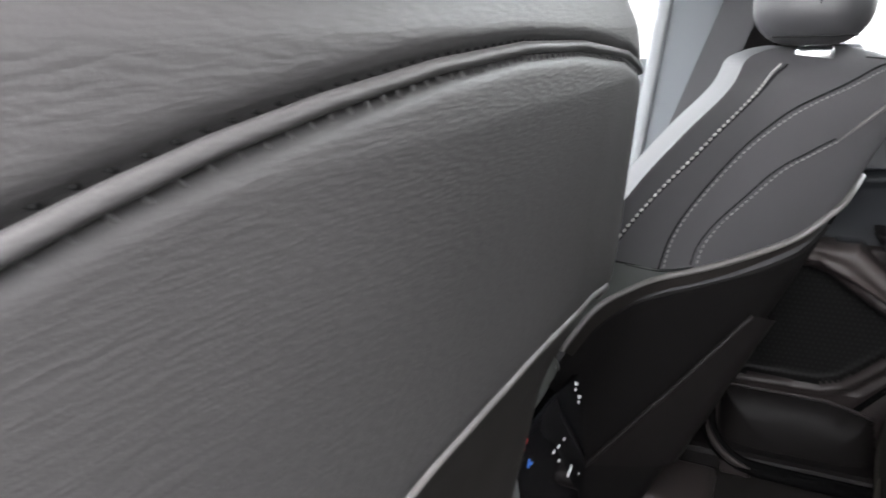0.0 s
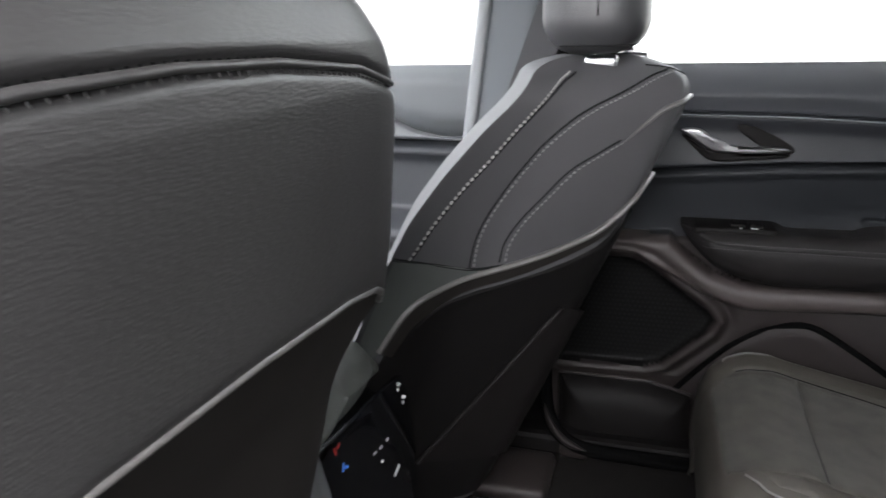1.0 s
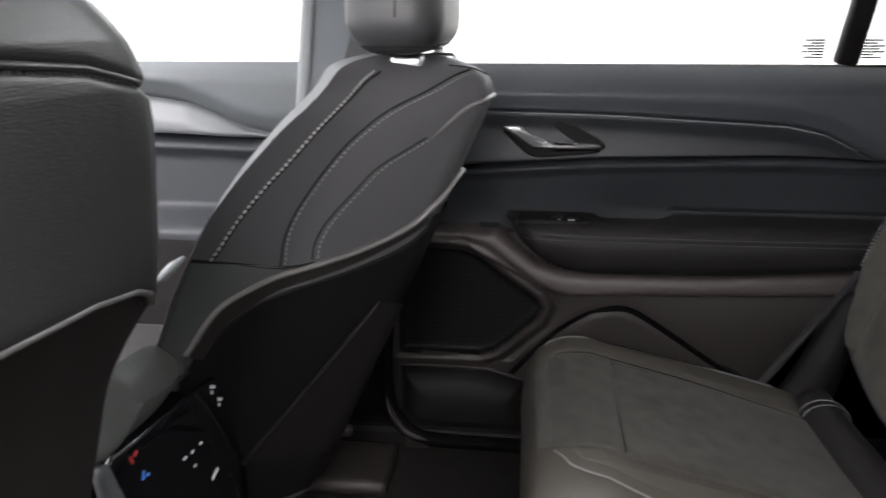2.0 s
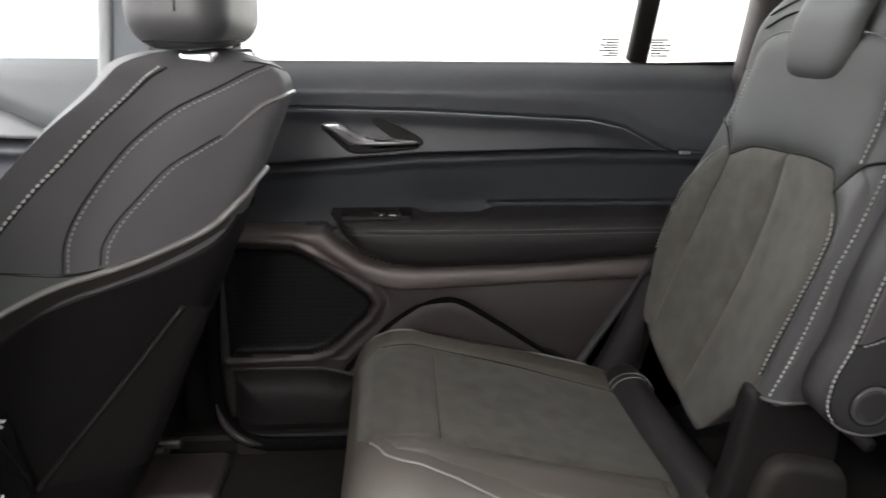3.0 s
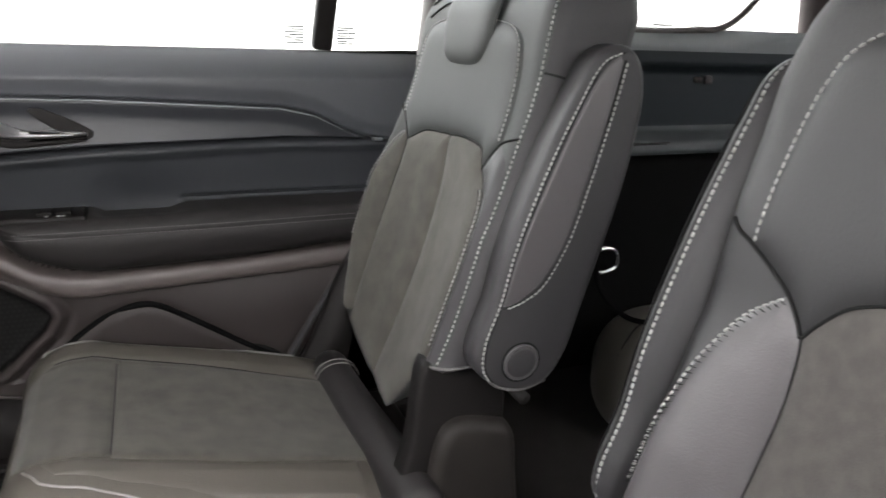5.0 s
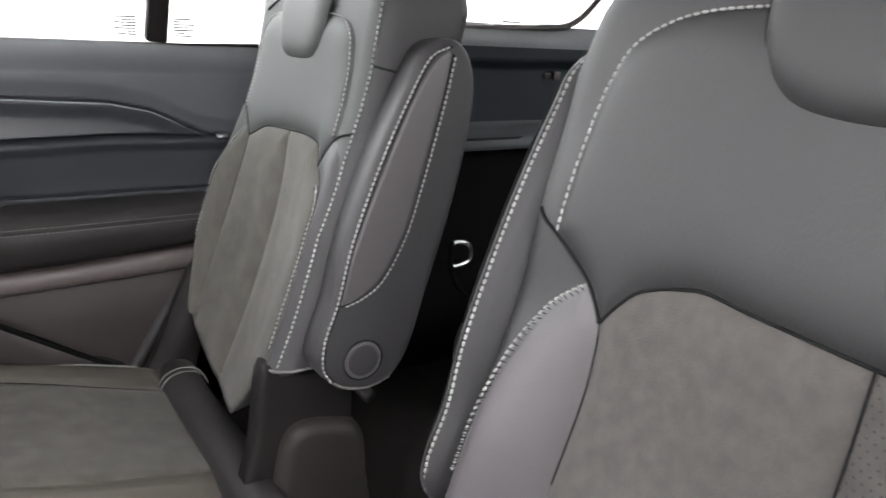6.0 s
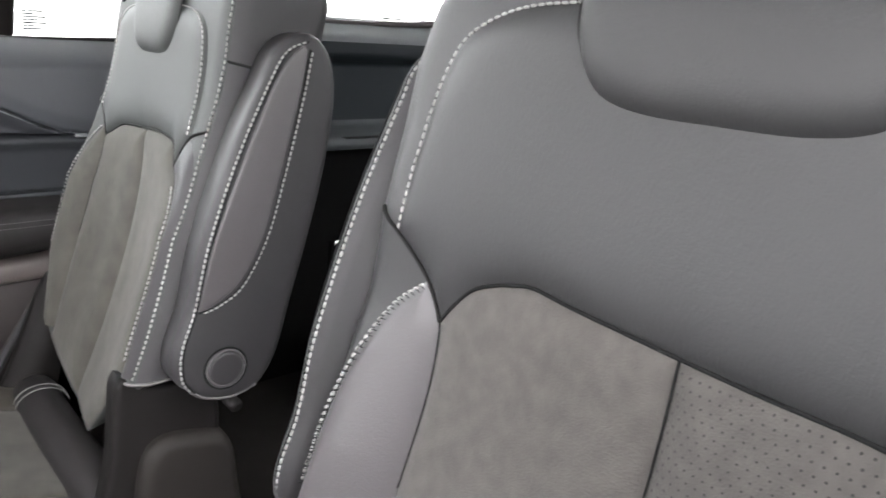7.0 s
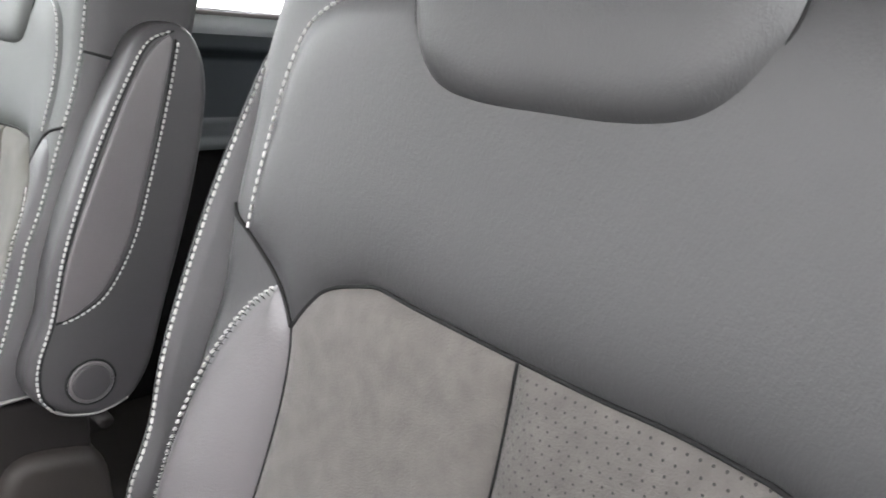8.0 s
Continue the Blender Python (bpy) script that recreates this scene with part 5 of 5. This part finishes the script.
        z = (z_end + (z_top - z_end) * crowd(60, 1.5))[:, None] * np.ones((1, 26))
        inner_u = np.where(z < corner[1], np.interp(z, side_l[::-1, 1], side_l[::-1, 0]), np.interp(z, vee_l[::-1, 1], vee_l[::-1, 0]))
        outer_u = np.maximum(np.interp(z, bol_l[::-1, 1], bol_l[::-1, 0]), inner_u + 0.0005)
        u = inner_u + (outer_u - inner_u) * crowd(26, 1.5)[None, :]
        if cut is SLIM and s < 0:
            z = np.maximum(z, hem_z(-u) + 0.001)
        loop = np.vstack([line([q for q in VEE if q[1] < z_top + 0.004]), side_l, bol_l[::-1]])
        # slim outer bolster: suede stands in for leather darkened by facing away
        part("bolster", outward(quilt(s * u, z, loop * np.array([s, 1]), face, 0.007, 0.009), (-1, 0, 0)), LEATHER_WARM if cut is BROAD else (LEATHER_ARM if s > 0 else SUEDE), seat, "smooth warm black leather bolster" if s > 0 or cut is BROAD else "outer bolster, dark suede in place of shaded leather")
        part("stitching", stitches([face(a - s * 0.001, b - 0.001, 0.0046) for a, b in spline(g(SEWN[s]), 90)], 0.0044, 0.0014, r, slant=0.12), THREAD, seat, "light thread stitches", kind="stuff")
        part("stitching", stitches([face(a - s * 0.0040, b - 0.0015, 0.0055) for a, b in spline(g(SEWN[s]), 90)], 0.0026, 0.0029, 0.0004, slant=0.8), GROOVE, seat, "fine dark thread", kind="stuff")
        part("stitching", stitches([face(a - s * 0.004, b + 0.001, 0.0042) for a, b in spline(g(STITCH), 90)], 0.0044, 0.0014, r * 0.8), THREAD, seat, "light thread stitches", kind="stuff")
        part("seam", tube([face(a, b, 0.0012) for a, b in spline(g(cut["vee_end"] + VEE), 40)], 0.0015), GROOVE, seat, "dark sewn seam")
        part("seam", tube([face(a, b, 0.0010) for a, b in spline(g(TOPS[s]), 50)], 0.0012), GROOVE, seat, "dark sewn seam")
        part("seam", tube([face(a, b, 0.0010) for a, b in spline(g([q for q in SIDES[s] if q[1] > 0.36]), 50)], 0.0009 if cut is SLIM else 0.0006), GROOVE, seat, "dark seam beside the suede")
        # side edge stitching and the short cross seam behind it
        if cut is SLIM or s < 0:
            edge = [face(wide(z, 1) - 0.003, z, 0.0012) if cut is SLIM and s > 0 else face(s * wide(z, s), z) + np.array([0.0048, -m * s * 0.0062, 0]) for z in np.linspace(0.352 if s > 0 else 0.40, 0.79, 60)]
            part("stitching", stitches(edge, 0.0041, 0.0019, r * 1.05, away=(-0.5, -m * s * 0.85, 0)), THREAD, seat, "light thread stitches", kind="stuff")
        e = face(s * wide(0.684, s), 0.684)
        if cut is SLIM:
            part("seam", tube([e + np.array([dx, -m * s * du, -0.012 * dx / 0.05]) for dx, du in ((-0.002, 0.001), (0.01, 0.008), (0.03, 0.010), (0.05, 0.0105))], 0.0014), GROOVE, seat, "short dark side seam")
    fold = [(0.004, 0.589), (0.010, 0.55), (0.008, 0.50), (0.002, 0.45), (0.0, 0.41), (0.0, 0.38)] if cut is SLIM else [(-0.0115, 0.5835), (-0.0115, 0.50), (-0.0115, 0.36)]
    part("seam", tube([face(a, b, 0.0012) for a, b in spline(fold, 40)], np.interp(np.linspace(0, 1, 40), [0, 0.2, 0.6, 1], np.array([0.0014, 0.0011, 0.0008, 0.0004]) * (1.0 if cut is SLIM else 0.55))), GROOVE, seat, "dark fold down the middle of the suede")
    if cut is SLIM:
        # two short gathers at the shoulder
        for a0, b0 in ((-0.150, 0.742), (-0.152, 0.760)):
            part("seam", tube([face(a0 + 0.075 * q, b0 + 0.022 * np.sin(q * 1.5), 0.0012) for q in np.linspace(0, 1, 16)], 0.0014), GROOVE, seat, "dark gathered shoulder seam")

    hem = [face(u, np.interp(u, [0.120, 0.135, 0.207], [0.338, 0.344, 0.350]), 0.002) for u in np.linspace(0.122, wide(0.35, 1), 16)]
    hem += [hem[-1] + np.array([d, -m * 0.0085, 0.001]) for d in (0.012, 0.03, 0.05)]
    part("piping", tube(hem, 0.0017), PIPING, seat, "thin grey piping under the bolster")
    # inner armrest, folded up beside the backrest
    rim = spline([(0.836, 0.714), (0.817, 0.700), (0.803, 0.674), (0.767, 0.599), (0.730, 0.502), (0.714, 0.438), (0.697, 0.395), (0.696, 0.364), (0.722, 0.337), (0.756, 0.325), (0.788, 0.333),
                  (0.812, 0.366), (0.832, 0.43), (0.862, 0.53), (0.880, 0.61), (0.885, 0.665), (0.876, 0.700), (0.858, 0.716)], 120, closed=True)
    on_arm = lambda a, b, d: (a - cut["ahead"] * (1.57 - 0.86 * (0.72 - b) / 0.37), c - m * (cut["arm"] + d + (cut["thick"] - 0.042 if d > 0.03 else 0)), b)  # noqa: E731
    arm = part("armrest", slab(rim, lambda a, b, d: (on_arm(a, b, 0.0)[0], c - m * (cut["arm"] + d), b), cut["thick"], 0.013, 6, 0.002), LEATHER_ARM, seat, armrest_label)
    inner = spline([(0.838, 0.702), (0.820, 0.683), (0.801, 0.648), (0.773, 0.585), (0.742, 0.508), (0.724, 0.447), (0.727, 0.437), (0.748, 0.446), (0.770, 0.464), (0.795, 0.508), (0.815, 0.572), (0.836, 0.648), (0.847, 0.700)], 90, closed=True)
    part("armrest_panel", slab(inner, lambda a, b, d: on_arm(a, b, 0.041 + d), 0.0035, 0.0025, 3), LEATHER_WARM, arm, "warm grey leather armrest panel")
    front = spline([(0.846, 0.709), (0.822, 0.697), (0.800, 0.660), (0.767, 0.590), (0.736, 0.507), (0.719, 0.440), (0.704, 0.398), (0.702, 0.366), (0.712, 0.347)], 120)
    rear = spline([(0.853, 0.700), (0.842, 0.650), (0.821, 0.573), (0.800, 0.507), (0.773, 0.459), (0.748, 0.441), (0.725, 0.434)], 90)
    for line in (front, rear) if cut is SLIM else ():
        part("stitching", stitches([on_arm(a, b, 0.0435) for a, b in line], 0.0044, 0.0014, 0.0012, away=(0, -m, 0)), THREAD, arm, "light thread stitches", kind="stuff")
    if cut is BROAD:
        nose = [q for q in spline([(0.838, 0.7145), (0.817, 0.700), (0.803, 0.674), (0.767, 0.599), (0.730, 0.502), (0.714, 0.438), (0.697, 0.395), (0.696, 0.364)], 120)]
        part("stitching", stitches([on_arm(a - 0.0006, b, 0.0185) for a, b in nose], 0.0044, 0.0014, 0.0013, away=(-1, 0, 0)), THREAD, arm, "light thread stitches", kind="stuff")
        part("seam", tube([on_arm(a + 0.0002, b, 0.0220) for a, b in nose], 0.0008), GROOVE, arm, "dark sewn seam")
    part("seam", tube([on_arm(a + 0.0028, b, 0.0432) for a, b in front], 0.0009), GROOVE, arm, "dark sewn seam")
    part("seam", tube([on_arm(a - 0.0022, b + 0.0012, 0.0432) for a, b in rear], 0.0009), GROOVE, arm, "dark sewn seam")
    low = spline([(0.712, 0.347), (0.728, 0.336), (0.756, 0.330), (0.786, 0.337)], 30)
    part("piping", tube([on_arm(a, b, 0.0395) for a, b in low], 0.0016), PIPING, arm, "thin grey piping")
    ring = [(0.750 + 0.0192 * np.cos(t), 0.367 + 0.0192 * np.sin(t)) for t in np.linspace(0, 2 * np.pi, 48, endpoint=False)]
    part("pivot_cap", merge(slab(ring, lambda a, b, d: on_arm(a, b, 0.0425 + d), 0.004, 0.0035), ), LEATHER_ARM, arm, "round pivot cap")
    part("pivot_groove", tube([on_arm(0.750 + 0.0235 * np.cos(t), 0.367 + 0.0235 * np.sin(t), 0.0430) for t in np.linspace(0, 2 * np.pi, 49)], 0.0012), GROOVE, arm, "dark joint round the pivot")
    # paler leather paints the bright arcs on the rim
    part("pivot_rim", tube([on_arm(0.750 + 0.0200 * np.cos(t), 0.367 + 0.0200 * np.sin(t), 0.0432) for t in np.linspace(0, 2 * np.pi, 49)], 0.0022), LEATHER_WARM, arm, "raised round rim, paler to show its lit edge")

    # cushion
    rows = []
    for x, zt, sh in ((0.19, 0.10, 0.9), (0.186, 0.15, 0.93), (0.19, 0.20, 0.95), (0.203, 0.233, 0.97), (0.222, 0.250, 0.98), (0.25, 0.259, 1), (0.285, 0.260, 1), (0.315, 0.252, 1), (0.36, 0.242, 1), (0.42, 0.229, 1), (0.48, 0.215, 1), (0.54, 0.200, 1), (0.60, 0.184, 1), (0.64, 0.17, 1)):
        sec = [(-0.22, 0.04), (-0.226, zt - 0.05), (-0.222, zt - 0.022), (-0.205, zt + 0.002), (-0.18, zt + 0.010), (-0.15, zt + 0.006), (-0.135, zt), (-0.07, zt - 0.002), (0, zt - 0.003), (0.07, zt - 0.002), (0.105, zt), (0.135, zt - 0.003), (0.165, zt - 0.016), (0.19, zt - 0.045), (0.205, zt - 0.085), (0.21, 0.03)]
        rows.append([(x, c - m * u * sh, max(z, 0.03)) for u, z in sec])
    P = np.array(rows)
    fine = np.array([spline(P[:, k], 60) for k in range(P.shape[1])]).transpose(1, 0, 2)
    fine = np.array([spline(fine[i], 70) for i in range(len(fine))])
    cushion = part("cushion", outward(sheet(fine), (0, 0, 1)), LEATHER_MATT, seat, "charcoal seat cushion with suede centre")

    def top(u, x, lift=0.0):
        zt = np.interp(x, [0.186, 0.203, 0.222, 0.25, 0.285, 0.315, 0.36, 0.42, 0.48, 0.54, 0.60, 0.64], [0.15, 0.233, 0.250, 0.259, 0.260, 0.252, 0.242, 0.229, 0.215, 0.200, 0.184, 0.17])
        dz = np.interp(u, [-0.222, -0.205, -0.18, -0.15, -0.135, 0, 0.105, 0.135, 0.165, 0.19, 0.205], [-0.022, 0.002, 0.010, 0.006, 0, -0.003, 0, -0.003, -0.016, -0.045, -0.085])
        return np.array([x, c - m * u, zt + dz + lift])

    for name, mat, loop, mid, text in (
        ("front_panel", SUEDE, [(-0.1455, 0.232), (-0.1455, 0.30), (-0.1445, 0.3165), (0.0, 0.3135), (0.100, 0.3105), (0.109, 0.304), (0.106, 0.245), (0.097, 0.206), (-0.13, 0.202)], [(-0.09, 0.264), (0.05, 0.262)], "charcoal suede front panel"),
        ("seat_insert", SUEDE, [(-0.1445, 0.3175), (-0.139, 0.46), (-0.122, 0.625), (0.108, 0.625), (0.118, 0.46), (0.1105, 0.3115), (0.0, 0.3145)], [(-0.01, 0.40), (-0.01, 0.53)], "charcoal suede cushion centre"),
        ("bolster", LEATHER_MATT, [(-0.1465, 0.228), (-0.1465, 0.30), (-0.140, 0.46), (-0.123, 0.60), (-0.196, 0.60), (-0.206, 0.46), (-0.204, 0.30), (-0.188, 0.232)], [(-0.176, 0.28), (-0.166, 0.54)], "black leather outer bolster"),
        ("bolster", LEATHER_MATT, [(0.1075, 0.240), (0.111, 0.31), (0.119, 0.46), (0.109, 0.60), (0.172, 0.60), (0.172, 0.46), (0.148, 0.32), (0.132, 0.256)], [(0.129, 0.30), (0.144, 0.54)], "black leather inner bolster")):
        dense = np.vstack([np.linspace(a, b, 14, endpoint=False) for a, b in zip(np.array(loop), np.roll(loop, -1, 0))])
        part(name, outward(fan(dense, mid, top, 0.0032, 0.0045, 22), (0, 0, 1)), mat, cushion, text)
    part("piping", tube([top(u, x, 0.004) for u, x in spline([(0.112, 0.225), (0.125, 0.235), (0.145, 0.251), (0.161, 0.31), (0.181, 0.42), (0.187, 0.60)], 60)], 0.0015), PIPING_LIGHT, cushion, "light grey piping")
    part("piping", tube([top(u, x, 0.003) for u, x in spline([(-0.175, 0.219), (-0.19, 0.232), (-0.205, 0.27), (-0.21, 0.40), (-0.20, 0.58)], 50)], 0.0013), PIPING_LIGHT, cushion, "grey piping")
    part("seam", tube([top(u, 0.3145 - 0.0125 * (u + 0.145), 0.0004) for u in np.linspace(-0.143, 0.105, 40)], 0.0009), GROOVE, cushion, "dark cross seam")
    part("seam", tube([top(u, x, 0.0004) for u, x in spline([(-0.146, 0.235), (-0.146, 0.31), (-0.1395, 0.46), (-0.1225, 0.61)], 40)], 0.0009), GROOVE, cushion, "dark seam beside the bolster")
    part("rear_roll", outward(sheet([[(0.638 + k * 0.032 * np.cos(t) + 0.006 * np.sin(9 * u), c - m * u, 0.172 + k * 0.036 * np.sin(t) + 0.02 * abs(u)) for t in np.linspace(-0.6, np.pi + 0.4, 20)] for u, k in [(-0.183, 0.05), (-0.182, 0.6), (-0.178, 0.9)] + [(v, 1.0) for v in np.linspace(-0.17, 0.225, 30)] + [(0.232, 0.93), (0.236, 0.75), (0.239, 0.45), (0.240, 0.05)]]), (0, 0, 1)), DOOR_LEATHER, seat, "folded leather roll behind the cushion")

    for u in (-0.120, -0.134):
        part("piping", tube([(0.638 + 0.0335 * np.cos(t) + 0.006 * np.sin(9 * u) + 0.004 * np.sin(2 * t), c - m * u, 0.172 + 0.0375 * np.sin(t) + 0.02 * abs(u)) for t in np.linspace(0.3, 2.7, 24)], 0.0008), PIPING_LIGHT, seat, "pale sewn fold on the roll")
    # base and side covers
    part("seat_base", box((0.26, c - 0.19, 0.0), (0.74, c + 0.19, 0.12), 0.02, 3), PLASTIC, seat, "black seat base on the floor")
    cover = spline([(0.640, 0.02), (0.655, 0.15), (0.668, 0.245), (0.690, 0.276), (0.735, 0.272), (0.768, 0.256), (0.779, 0.20), (0.783, 0.02)], 70, closed=True)
    part("side_cover", slab(cover, lambda a, b, d: (a, c - m * (0.13 + d), b), 0.085, 0.016, 6), SHELL, seat, "black moulded hinge cover")
    blade = spline([(0.615, 0.14), (0.640, 0.25), (0.652, 0.345), (0.668, 0.350), (0.700, 0.335), (0.76, 0.318), (0.75, 0.20), (0.66, 0.10)], 60, closed=True)
    part("hinge_blade", slab(blade, lambda a, b, d: (a, c - m * (0.165 + d), b), 0.03, 0.008, 4), PLASTIC, seat, "black plastic hinge trim")
    out_blade = spline([(0.545, 0.12), (0.60, 0.20), (0.665, 0.345), (0.69, 0.33), (0.66, 0.16), (0.60, 0.10)], 50, closed=True)
    part("hinge_blade", slab(out_blade, lambda a, b, d: (a, c + m * (0.19 + d), b), 0.03, 0.008, 4), PLASTIC, seat, "black plastic hinge trim")
    part("hinge_pin", tube([(0.765, c - m * 0.17, 0.312), (0.765, c - m * 0.238, 0.312)], 0.008, 12), PLASTIC, seat)
    return seat


captain_seat(0.925, 1, SLIM, "black leather captain's seat with suede centre beside the door", "black leather armrest folded upright, round pivot cap")
captain_seat(0.175, -1, BROAD, "black leather captain's seat with suede centre and tall padded back", "black leather armrest folded upright")
